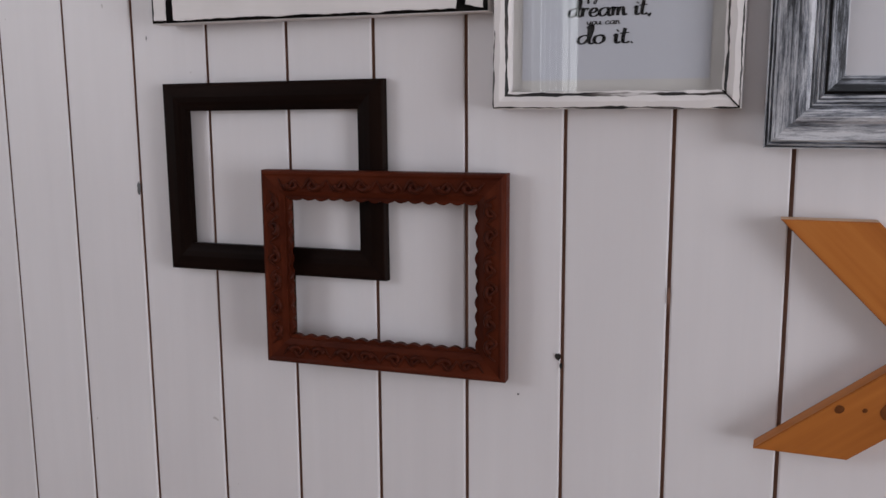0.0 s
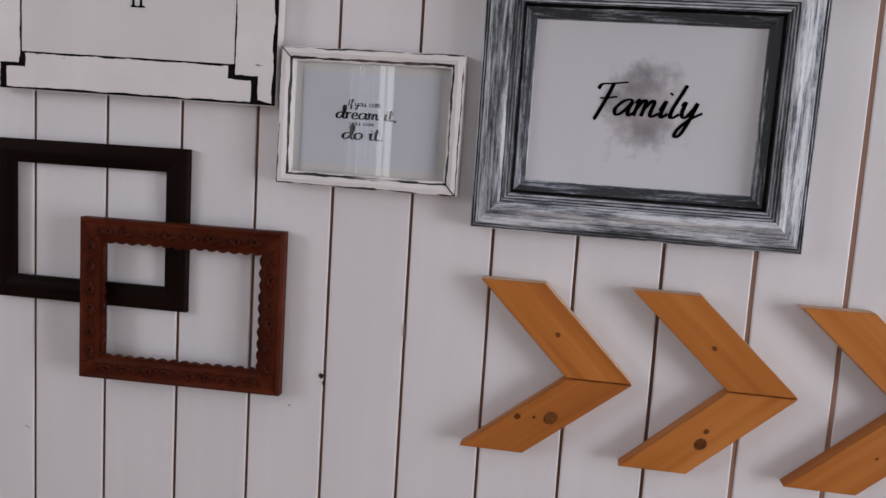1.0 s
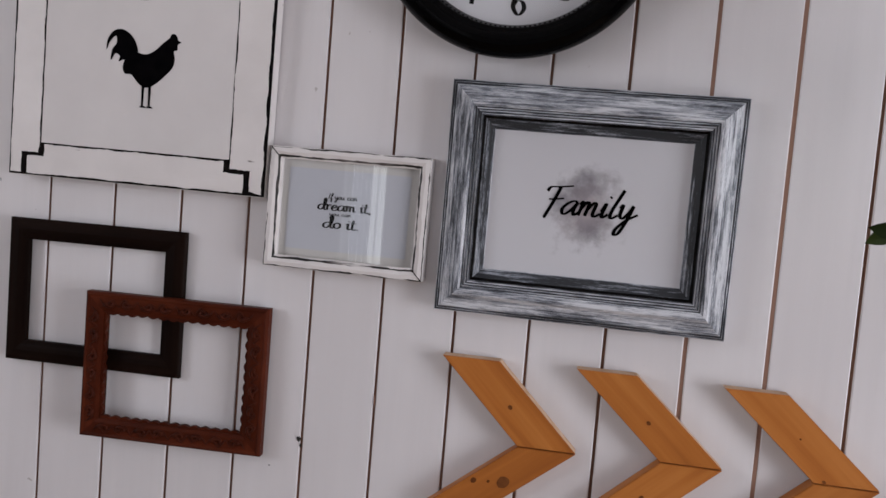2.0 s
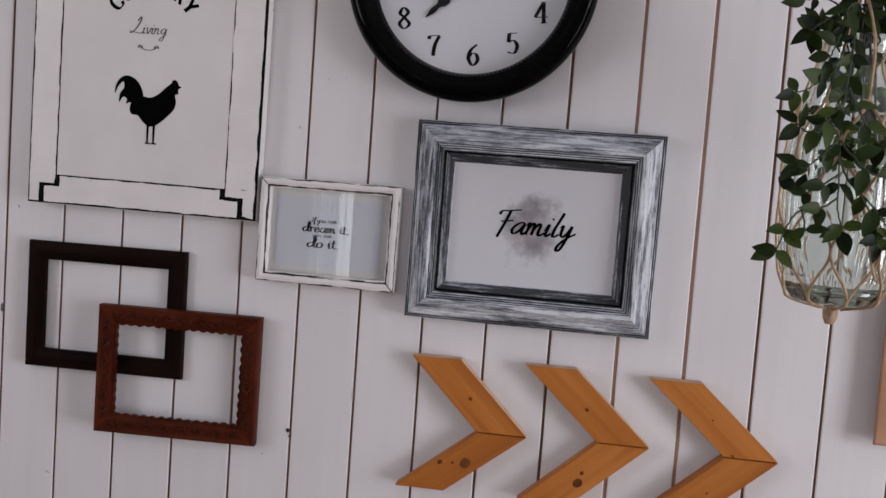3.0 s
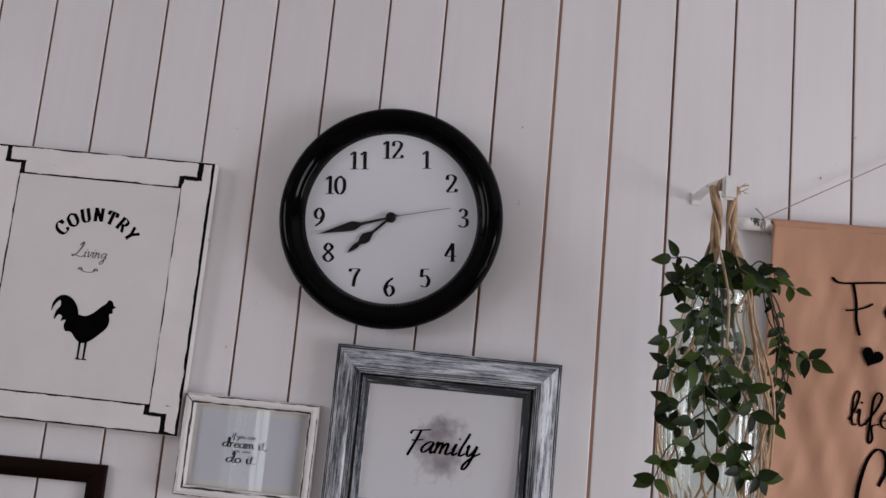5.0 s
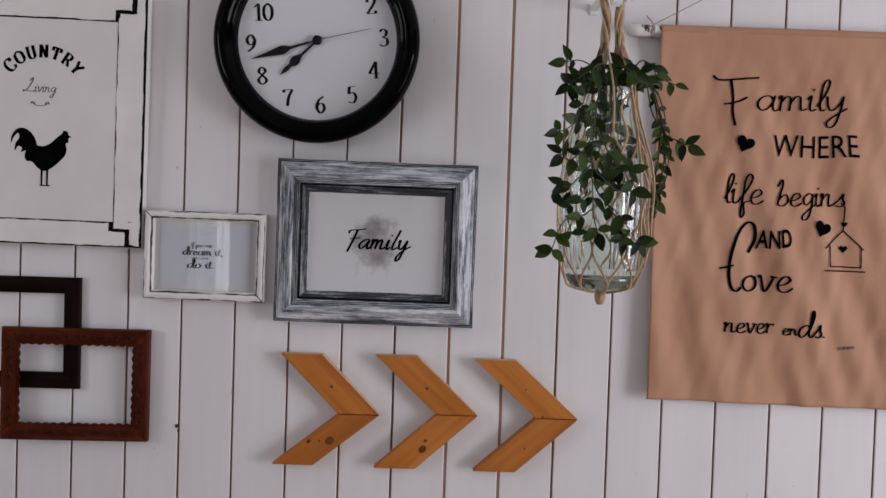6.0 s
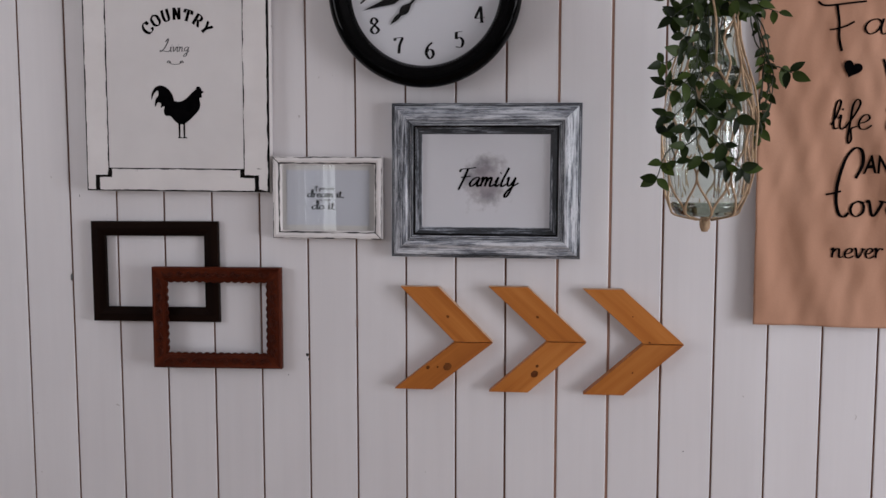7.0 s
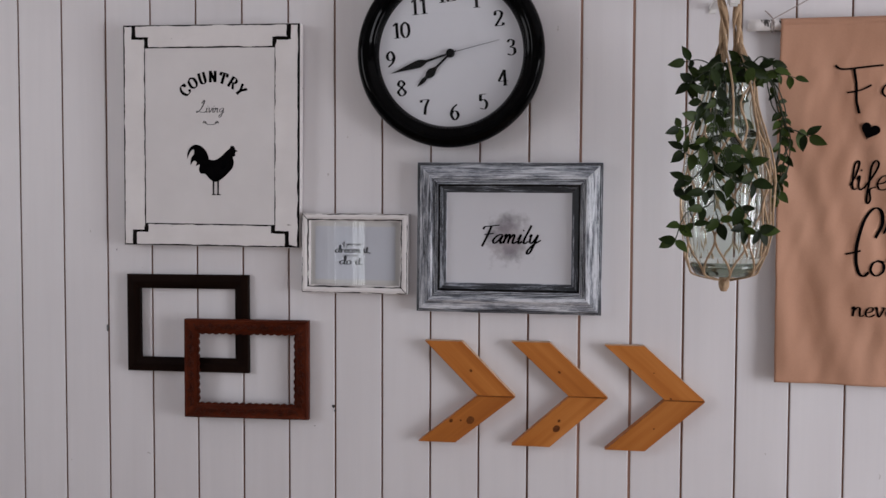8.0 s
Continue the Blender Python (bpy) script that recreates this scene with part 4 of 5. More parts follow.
def banner():
    x0, x1, z0, z1 = BAN
    root = thing("banner", pose(0, 0, 0), "tan cloth banner with hand-lettered family saying on birch dowel", "banner")
    bm = bmesh.new()
    nx, nz = 110, 140
    rows = []
    for j in range(nz + 1):
        z = z0 + (z1 - z0 - 0.006) * j / nz
        rows.append([bm.verts.new((x0 + (x1 - x0) * i / nx  + 0.0008 * wobble(z, 3, 30), -fold(x0 + (x1 - x0) * i / nx, z), z + 0.0012 * wobble(i / nx, 5, 6) * (1 - j / nz) - (0.006 * (1 - j / nz) * i / nx))) for i in range(nx + 1)])
    for r0, r1 in zip(rows, rows[1:]):
        for i in range(nx):
            bm.faces.new((r0[i], r0[i + 1], r1[i + 1], r1[i]))
    cloth = part("cloth", bm, KRAFT, root, "creased tan cloth", smooth=True)
    solid = cloth.modifiers.new("thickness", "SOLIDIFY")
    solid.thickness, solid.offset = 0.0008, -1
    # hem round the dowel
    bm = bmesh.new()
    dz, r = 1.8055, 0.0105
    prev = None
    for i in range(nx + 1):
        x = x0 + (x1 - x0) * i / nx
        ring = [bm.verts.new((x, -0.0125 - r * math.cos(a), dz + r * math.sin(a))) for a in [radians(-70 + 250 * k / 12) for k in range(13)]]
        if prev:
            for a, b, c, d in zip(prev, ring, ring[1:], prev[1:]):
                bm.faces.new((a, b, c, d))
        prev = ring
    bmesh.ops.recalc_face_normals(bm, faces=bm.faces[:])
    hem = part("hem", bm, KRAFT, root, "folded top hem", smooth=True)
    solid = hem.modifiers.new("thickness", "SOLIDIFY")
    solid.thickness = 0.0007
    rod = glide([(x0 - 0.045, -0.0125, dz + 0.0015), (x0 + 0.1, -0.0125, dz), (x1 - 0.1, -0.0125, dz), (x1 + 0.045, -0.0125, dz - 0.001)], 10)
    dowel = part("dowel", tube(bmesh.new(), rod, 0.0085, 14), BIRCH, root, "white birch dowel with dark flecks", smooth=True)
    peak = (0.9055, -0.006, 1.9393)
    for k, ex in enumerate((x0 - 0.010, x1 + 0.010)):
        line = [Vector((ex, -0.0135, dz + 0.010)).lerp(Vector(peak), i / 8) for i in range(9)]
        bm = tube(bmesh.new(), line, 0.0008, 6)
        loop = [Vector((ex, -0.0125 - 0.0092 * math.cos(a), dz + 0.0092 * math.sin(a))) for a in [2 * math.pi * i / 16 for i in range(17)]]
        tube(bm, loop, 0.0010, 5)
        tube(bm, glide([(ex, -0.018, dz + 0.008), (ex - 0.006, -0.024, dz + 0.013), (ex - 0.014, -0.026, dz + 0.020)], 5), 0.0010, 5)
        tube(bm, glide([(ex, -0.018, dz + 0.008), (ex - 0.003, -0.024, dz + 0.004), (ex - 0.005, -0.025, dz - 0.008)], 5), 0.0010, 5)
        part("string", bm, STRING, root, "thin twine string")
    inked = on_cloth(0.0012)

    def at(x, z):
        return inked(x + 0.003, z)

    def write(name, bm):
        part(name, bm, INK, cloth, "black hand lettering")

    def stroke(bm, points, thin, thick):
        ribbon(bm, [Vector((p.x, p.y)) for p in glide(points, 10)], thin, thick, at)

    bm = script(bmesh.new(), "amily", 0.8315, 1.6960, 0.133, 0.0215, 0.0014, 0.0034, at, 0.06, 0.02, 10)
    stroke(bm, [(0.7685, 1.7445, 0), (0.7785, 1.7385, 0), (0.8055, 1.7405, 0), (0.8365, 1.7435, 0)], 0.0026, 0.0040)
    stroke(bm, [(0.7955, 1.7385, 0), (0.7985, 1.7145, 0), (0.7990, 1.6915, 0), (0.8030, 1.6725, 0)], 0.0020, 0.0038)
    stroke(bm, [(0.7855, 1.7035, 0), (0.7945, 1.7045, 0), (0.8085, 1.7085, 0), (0.8200, 1.7145, 0)], 0.0022, 0.0036)
    write("lettering", bm)
    for text, a, b, c, d, bold in (("WHERE", 0.8575, 0.9875, 1.6280, 1.6605, 0.0004), ("AND", 0.8415, 0.8945, 1.4935, 1.5200, 0.0016)):
        bm = fit_type(letters(text, 0.05, bold - 0.0005), a, b, c, d, 0)
        for v in bm.verts:
            f = (v.co.x - a) / (b - a)
            v.co = Vector(at(v.co.x + (v.co.z - c) * (0.10 - 0.25 * f), v.co.z + 0.0030 * f + 0.0010 * math.sin(9 * f)))
        write("lettering", bm)
    write("lettering", script(bmesh.new(), "life", 0.7925, 1.5595, 0.055, 0.0205, 0.0015, 0.0031, at, 0.08, 0.0, 10))
    write("lettering", script(bmesh.new(), "begins", 0.8675, 1.5575, 0.103, 0.0185, 0.0015, 0.0030, at, 0.10, 0.02, 10))
    bm = script(bmesh.new(), "ove", 0.8225, 1.4310, 0.074, 0.0225, 0.0018, 0.0042, at, 0.02, 0.01, 10)
    stroke(bm, [(0.8315, 1.4875, 0), (0.8405, 1.5075, 0), (0.8385, 1.5275, 0), (0.8285, 1.5315, 0), (0.8145, 1.5135, 0), (0.8055, 1.4815, 0), (0.8040, 1.4545, 0), (0.8085, 1.4355, 0), (0.8155, 1.4305, 0), (0.8225, 1.4365, 0)], 0.0022, 0.0050)
    stroke(bm, [(0.7895, 1.4635, 0), (0.7995, 1.4655, 0), (0.8105, 1.4685, 0)], 0.0026, 0.0040)
    write("lettering", bm)
    write("lettering", script(bmesh.new(), "never", 0.8010, 1.3695, 0.073, 0.0140, 0.0015, 0.0032, at, 0.05, 0.0, 8))
    bm = script(bmesh.new(), "en", 0.8865, 1.3680, 0.023, 0.0095, 0.0014, 0.0028, at, 0.05, 0.0, 8)
    script(bm, "ds.", 0.9085, 1.3655, 0.044, 0.0180, 0.0016, 0.0036, at, 0.10, 0.01, 8)
    write("lettering", bm)
    for hx, hz, s, a in ((0.8200, 1.6470, 0.027, -0.35), (0.9400, 1.5265, 0.026, -0.35)):
        part("heart", heart(bmesh.new(), hx + 0.002, hz, s, on_cloth(0.0018), a), INK, cloth, "solid black heart")
    hx, hz = 0.9705, 1.5245
    for name, run in (("roof_line", (-0.026, -0.027, 0, 0, 0.030, -0.028)), ("wall_line", (-0.019, -0.022, -0.018, -0.054)), ("wall_line", (0.026, -0.024, 0.027, -0.055)), ("floor_line", (-0.018, -0.053, 0.027, -0.054)),
                      ("perch_line", (-0.021, -0.0595, -0.026, -0.0595, 0.033, -0.0600)), ("hanging_line", (0, 0, 0.0005, 0.034, -0.005, 0.041))):
        corners = [Vector((hx + u, hz + v)) for u, v in zip(run[::2], run[1::2])]
        line = [a.lerp(b, i / 8) for a, b in zip(corners, corners[1:]) for i in range(9)]
        bm = bmesh.new()
        ribbon(bm, line, 0.0018, 0.0018, at)
        part(name, bm, INK, cloth, "ink line of a small birdhouse drawing")
    for dz, size in ((-0.0270, 0.012), (0.0090, 0.009)):
        part("heart", heart(bmesh.new(), hx + 0.001, hz + dz, size, at), INK, cloth, "tiny black heart")
    bm = bmesh.new()
    for i in range(4):
        ribbon(bm, [Vector((0.9695 + 0.006 * i, 1.3495 + 0.0010 * i)), Vector((0.9740 + 0.006 * i, 1.3505 + 0.0010 * i))], 0.004, 0.004, at)
    part("signature_bar", bm, SOFT_INK, cloth, "small faint grey bars")


banner()
nail = thing("nail", pose(0.9055, 0, 1.9393), "small black nail holding the banner string", "nail")
part("nail_head", lathe(bmesh.new(), [(0.00001, 0.010), (0.0030, 0.0095), (0.0032, 0.0080), (0.0012, 0.0075), (0.0012, 0.0)], 14), NAIL_BLACK, nail)


# ---- hanging jar with a trailing vine ----
JX, JY, JZ = 0.5960, -0.130, 1.436


def wall_hook():
    root = thing("wall_hook", pose(JX, 0, 1.836), "white enamelled metal wall hook on a small plate", "hook")
    part("plate", prism(bmesh.new(), [(-0.0055, -0.007), (0.0055, -0.007), (0.0055, 0.009), (-0.0055, 0.009)], 0.0, 0.003, 0.001), HOOK_WHITE, root)
    line = [Vector((0.001 * i / 8, -0.003 - 0.139 * i / 8, 0.001 - 0.009 * i / 8 + 0.004 * math.sin(math.pi * i / 8))) for i in range(9)]
    bm = bmesh.new()
    for p, q in zip(line, line[1:]):
        for dz0, dz1 in ((-0.0022, 0.0022),):
            v = [bm.verts.new((x, pt.y, pt.z + dz)) for pt in (p, q) for x in (-0.0055, 0.0055) for dz in (dz0, dz1)]
            for f in ((0, 1, 5, 4), (2, 6, 7, 3), (1, 3, 7, 5), (0, 4, 6, 2)):
                bm.faces.new([v[k] for k in f])
    bmesh.ops.recalc_face_normals(bm, faces=bm.faces[:])
    part("arm", bm, HOOK_WHITE, root, "flat white arm")
    part("tip", slab(bmesh.new(), -0.004, 0.012, -0.150, -0.141, -0.031, -0.002, 0.003), HOOK_WHITE, root, "white upturned end")



wall_hook()

JAR = [(0.034, 0.0), (0.0390, 0.002), (0.0445, 0.010), (0.0510, 0.028), (0.0555, 0.055), (0.0580, 0.100), (0.0570, 0.140), (0.0525, 0.175), (0.0450, 0.205), (0.0385, 0.225), (0.0365, 0.238), (0.0380, 0.252), (0.0392, 0.262)]


def jar_radius(z):
    for (r0, a), (r1, b) in zip(JAR, JAR[1:]):
        if a <= z <= b:
            return r0 + (r1 - r0) * (z - a) / (b - a)
    return JAR[0][0] if z < 0 else JAR[-1][0]


def glass_jar():
    root = thing("glass_jar", pose(JX, JY, JZ), "clear glass jar with thick greenish base in cord net", "jar")
    outer = [(jar_radius(0.262 * i / 40), 0.262 * i / 40) for i in range(3, 41)]
    inner = [(r - 0.0022, z) for r, z in outer[::-1] if z > 0.02]
    # faint upright flutes pressed into the glass
    bm = lathe(bmesh.new(), outer + [(outer[-1][0] - 0.001, 0.2635)] + inner, 144, "z")
    for v in bm.verts:
        a = math.atan2(v.co.y, v.co.x)
        k = 1 + 0.009 * math.sin(36 * a) * max(0.0, min(1.0, (0.2 - v.co.z) / 0.05))
        v.co.x, v.co.y = v.co.x * k, v.co.y * k
    body = part("body", bm, JAR_GLASS, root, smooth=True)
    body.visible_shadow = False
    base = part("base", lathe(bmesh.new(), [(0.00001, 0.001), (0.034, 0.0), (0.0395, 0.0025), (0.0445, 0.0100), (0.0470, 0.0175), (0.0445, 0.0185), (0.036, 0.0140), (0.00001, 0.0120)], 48, "z"), JAR_BASE, root, "thick greenish glass base", smooth=True)
    base.visible_shadow = False


glass_jar()


def cord_net():
    root = thing("plant_hanger", pose(JX, JY, JZ), "knotted tan jute cord plant hanger with a net round the jar", "plant hanger")
    rng = random.Random(4)
    hook = Vector((0.004, -0.004, 0.398))
    # net: pairs of cords that cross in diamonds
    count = 8
    knots = [0.020, 0.066, 0.112, 0.158, 0.205]
    for k in range(count):
        for sgn in (-1, 1):
            pts = [(0.010 * math.cos(2 * math.pi * k / count), 0.010 * math.sin(2 * math.pi * k / count), -0.0055)]
            for i in range(25):
                z = 0.002 + (0.205 - 0.002) * i / 24
                swing = math.pi / count * (0.5 - 0.5 * math.cos(math.pi * (z - 0.002) / 0.0508)) * sgn
                a = 2 * math.pi * k / count + swing
                r = jar_radius(z) + 0.0022
                pts.append((r * math.cos(a), r * math.sin(a), z))
            a1 = 2 * math.pi * k / count
            near = Vector((-0.007 if math.cos(a1) < 0 else 0.010, -0.004 - 0.003 * math.sin(a1), 0.335))
            bulge = 0.042 if math.sin(a1) < -0.3 else 0.0
            pts.append((0.6 * 0.046 * math.cos(a1) + 0.4 * near.x, 0.6 * (0.046 + bulge) * math.sin(a1) + 0.4 * near.y, 0.258))
            pts.append(tuple(near))
            line = glide(pts, 3)
            part("cord", tube(bmesh.new(), line, 0.00155, 5), JUTE, root, smooth=True)
    for k in range(6):
        a = radians(-75 + 26 * k)
        pts = [(0.010 + 0.004 * math.cos(a), -0.006, 0.330), (0.024 + 0.008 * math.cos(a), -0.020 + 0.006 * math.sin(a), 0.270)]
        for i in range(7):
            z = 0.235 - 0.205 * i / 6
            b = a + 0.12 * math.sin(2.3 * i + k)
            r = jar_radius(z) + 0.004 + 0.004 * math.sin(math.pi * i / 6)
            pts.append((r * math.cos(b), r * math.sin(b), z))
        part("cord", tube(bmesh.new(), glide(pts, 4), 0.0015, 5), JUTE, root, smooth=True)
    # two thick bundles up to the hook
    for sgn, sx in ((-1, -0.0085), (1, 0.0115)):
        for j in range(4):
            ph = j * math.pi / 2
            pts = []
            for i in range(12):
                f = i / 11
                wide = 0.0036 * (0.7 + 0.5 * math.sin(math.pi * f))
                pts.append((sx * (0.80 + 0.38 * f) + 0.003 * math.sin(5 * f + sgn) + wide * math.cos(ph + 4 * f * sgn), -0.004 + wide * math.sin(ph + 4 * f * sgn) - 0.005 * f, 0.290 + 0.096 * f))
            part("strand", tube(bmesh.new(), glide(pts, 4), lambda f: 0.0032 * (0.75 + 0.35 * math.sin(7 * f + ph)), 7), JUTE, root, smooth=True)
    over = glide([(-0.0065, -0.008, 0.382), (-0.004, -0.008, 0.390), (0.003, -0.006, 0.394), (0.009, -0.008, 0.390), (0.0115, -0.008, 0.382)], 6)
    part("loop", tube(bmesh.new(), over, 0.0038, 8), JUTE, root, smooth=True)
    frays = bmesh.new()
    for i in range(9):
        a = rng.uniform(-0.5, 1.0)
        tube(frays, glide([(0.009, -0.008, 0.378), (0.015 + 0.004 * a, -0.012, 0.380 + 0.008 * rng.random()), (0.020 + 0.008 * a, -0.012, 0.372 + 0.022 * rng.random())], 4), 0.0005, 4)
    part("frayed_ends", frays, JUTE, root)
    bm = bmesh.new()
    lathe(bm, [(0.00001, -0.022), (0.004, -0.0215), (0.0068, -0.016), (0.0076, -0.010), (0.0070, -0.005), (0.006, -0.001), (0.00001, -0.001)], 14, "z")
    for v in bm.verts:
        v.co += 0.0007 * Vector((wobble(v.co.z, 1, 400), wobble(v.co.x, 2, 400), 0))
    part("bottom_knot", bm, JUTE, root, "round gathering knot", smooth=True)


cord_net()


def leaf_mesh():
    """A pointed oval leaf along +x, folded along its midrib, 1 long."""
    bm = bmesh.new()
    spine, left, right = [], [], []
    for i in range(6):
        f = i / 5
        wide = 0.27 * math.sin(math.pi * f ** 0.82) ** 0.85 if 0 < f < 1 else 0.0
        bend = -0.16 * f * f
        spine.append(bm.verts.new((f, 0, bend)))
        if wide:
            left.append(bm.verts.new((f - 0.02, wide, bend + 0.09 * wide / 0.3)))
            right.append(bm.verts.new((f - 0.02, -wide, bend + 0.09 * wide / 0.3)))
    for edge, flip in ((left, 0), (right, 1)):
        for i in range(5):
            if i == 0:
                f = (spine[0], spine[1], edge[0])
            elif i == 4:
                f = (spine[4], spine[5], edge[3])
            else:
                f = (spine[i], spine[i + 1], edge[i], edge[i - 1])
            bm.faces.new(f[::-1] if flip else f)
    for f in bm.faces:
        f.smooth = True
    mesh = bpy.data.meshes.new("leaf")
    bm.to_mesh(mesh)
    bm.free()
    mesh.materials.append(LEAF)
    return mesh


def trailing_plant():
    root = thing("trailing_plant", pose(JX, JY, JZ + 0.262), "artificial trailing vine with dark green pointed leaves spilling from the jar", "plant")
    data = leaf_mesh()
    rng = random.Random(11)
    count = 0

    def leaf(stem, at, way, size):
        nonlocal count
        out = Vector((rng.uniform(-0.8, 0.8), -1.0, rng.uniform(-0.45, 0.75))).normalized()
        x = (way - way.dot(out) * out).normalized()
        if x.length < 0.5 or rng.random() < 0.22:
            return
        y = out.cross(x)
        m = Matrix(((x.x, y.x, out.x, at.x), (x.y, y.y, out.y, at.y), (x.z, y.z, out.z, at.z), (0, 0, 0, 1)))
        ob = new("leaf", data)
        ob.parent = stem
        ob.matrix_basis = m @ Matrix.Diagonal((size, size * rng.uniform(0.85, 1.1), size, 1))
        count += 1

    def vine(points, spacing=0.0150, size=0.0225, end=True, first=0.0):
        if size > 0.02:
            spacing, size = spacing * 1.12, size * 1.09
        # points: x, y, z off the middle of the jar's mouth
        line = glide(points, 6)
        line = [p + 0.0012 * Vector((wobble(i, 3, 0.9), wobble(i, 4, 0.9), wobble(i, 5, 0.9))) for i, p in enumerate(line)]
        stem = part("vine", tube(bmesh.new(), line, lambda f: 0.0011 * (1 - 0.35 * f), 5), STEM, root, smooth=True)
        run, side = first, 1
        for a, b in zip(line, line[1:]):
            run += (b - a).length
            if run > spacing:
                run = rng.uniform(-0.002, 0.002)
                way = (b - a).normalized()
                across = way.cross(Vector((0, 1, 0))).normalized()
                for s in (side,) if rng.random() < 0.5 else (1, -1):
                    leaf(stem, b, way * rng.uniform(0.3, 0.9) + s * across * rng.uniform(0.6, 1.0) + Vector((0, 0, rng.uniform(-0.35, 0.05))), size * rng.uniform(0.58, 1.22))
                side = -side
        if end:
            way = (line[-1] - line[-3]).normalized()
            leaf(stem, line[-1], way, size * 1.05)
            across = way.cross(Vector((0, 1, 0))).normalized()
            leaf(stem, line[-2], way * 0.5 + across, size * 0.95)
            leaf(stem, line[-3], way * 0.4 - across, size * 0.95)
        return stem

    def at(x, y, z):
        # the trailing side growth is shifted east to fit the camera's view
        return (x + 0.13 * max(0.0, x - 0.63) - JX, y - JY, z - JZ - 0.262)

    vine([at(0.590, -0.13, 1.690), at(0.575, -0.145, 1.722), at(0.556, -0.150, 1.733), at(0.536, -0.155, 1.730)], 0.0135)
    vine([at(0.586, -0.13, 1.690), at(0.570, -0.150, 1.716), at(0.552, -0.165, 1.708), at(0.540, -0.168, 1.698)], 0.0135)
    vine([at(0.586, -0.14, 1.695), at(0.579, -0.172, 1.703), at(0.572, -0.192, 1.681), at(0.569, -0.198, 1.652), at(0.566, -0.201, 1.620), at(0.566, -0.203, 1.589), at(0.568, -0.204, 1.558), at(0.570, -0.203, 1.530), at(0.577, -0.201, 1.511)], 0.0151, 0.0215)
    vine([at(0.586, -0.14, 1.695), at(0.574, -0.170, 1.705), at(0.567, -0.185, 1.685), at(0.559, -0.192, 1.660), at(0.545, -0.194, 1.647), at(0.533, -0.194, 1.638), at(0.524, -0.193, 1.636)], 0.0129, 0.0205)
    vine([at(0.568, -0.200, 1.631), at(0.554, -0.203, 1.612), at(0.540, -0.202, 1.600), at(0.532, -0.200, 1.602), at(0.528, -0.198, 1.607)], 0.0120, 0.0215)
    vine([at(0.566, -0.203, 1.596), at(0.552, -0.205, 1.580), at(0.538, -0.204, 1.566), at(0.531, -0.202, 1.567)], 0.0146, 0.0215)
    vine([at(0.567, -0.204, 1.561), at(0.550, -0.205, 1.549), at(0.538, -0.204, 1.542), at(0.531, -0.203, 1.545)], 0.0138, 0.0205)
    vine([at(0.569, -0.204, 1.540), at(0.554, -0.205, 1.530), at(0.536, -0.204, 1.526), at(0.527, -0.202, 1.511), at(0.522, -0.200, 1.493), at(0.520, -0.199, 1.486)], 0.0163, 0.0220)
    vine([at(0.538, -0.204, 1.527), at(0.541, -0.204, 1.518), at(0.544, -0.203, 1.507)], 0.0172, 0.0210)
    vine([at(0.570, -0.200, 1.641), at(0.580, -0.203, 1.620), at(0.594, -0.203, 1.599), at(0.606, -0.201, 1.587), at(0.613, -0.200, 1.590)], 0.0146, 0.0220)
    vine([at(0.566, -0.204, 1.592), at(0.578, -0.205, 1.579), at(0.595, -0.204, 1.565), at(0.612, -0.201, 1.563), at(0.619, -0.200, 1.564)], 0.0142, 0.0225)
    vine([at(0.568, -0.204, 1.572), at(0.580, -0.205, 1.552), at(0.595, -0.204, 1.540), at(0.612, -0.201, 1.521), at(0.623, -0.198, 1.505), at(0.628, -0.197, 1.499)], 0.0151, 0.0215)
    vine([at(0.588, -0.204, 1.544), at(0.601, -0.203, 1.526), at(0.607, -0.201, 1.511), at(0.607, -0.200, 1.504)], 0.0146, 0.0205)
    vine([at(0.590, -0.13, 1.690), at(0.585, -0.160, 1.722), at(0.573, -0.178, 1.723), at(0.564, -0.186, 1.711), at(0.562, -0.190, 1.695), at(0.556, -0.192, 1.679), at(0.552, -0.192, 1.667)], 0.0150, 0.0220)
    vine([at(0.598, -0.13, 1.690), at(0.607, -0.160, 1.722), at(0.613, -0.172, 1.719), at(0.621, -0.176, 1.713)], 0.0110, 0.0220)
    vine([at(0.602, -0.13, 1.690), at(0.629, -0.150, 1.731), at(0.641, -0.155, 1.732), at(0.647, -0.158, 1.723), at(0.649, -0.158, 1.715)], 0.0100, 0.0230)
    vine([at(0.600, -0.13, 1.690), at(0.608, -0.140, 1.715), at(0.611, -0.145, 1.735)], 0.011, 0.021)
    vine([at(0.602, -0.13, 1.690), at(0.618, -0.135, 1.722), at(0.634, -0.130, 1.728), at(0.650, -0.122, 1.715), at(0.661, -0.115, 1.690), at(0.670, -0.112, 1.660), at(0.674, -0.110, 1.628), at(0.673, -0.108, 1.592), at(0.667, -0.108, 1.560), at(0.656, -0.112, 1.528), at(0.649, -0.114, 1.512)], 0.0105, 0.0185)
    vine([at(0.664, -0.115, 1.680), at(0.672, -0.112, 1.650), at(0.679, -0.110, 1.610), at(0.675, -0.108, 1.575), at(0.664, -0.108, 1.545)], 0.0100, 0.0145)
    vine([at(0.672, -0.112, 1.645), at(0.686, -0.118, 1.637), at(0.698, -0.122, 1.630)], 0.016, 0.0235)
    vine([at(0.648, -0.122, 1.716), at(0.666, -0.122, 1.716), at(0.680, -0.122, 1.711)], 0.013, 0.019, True)
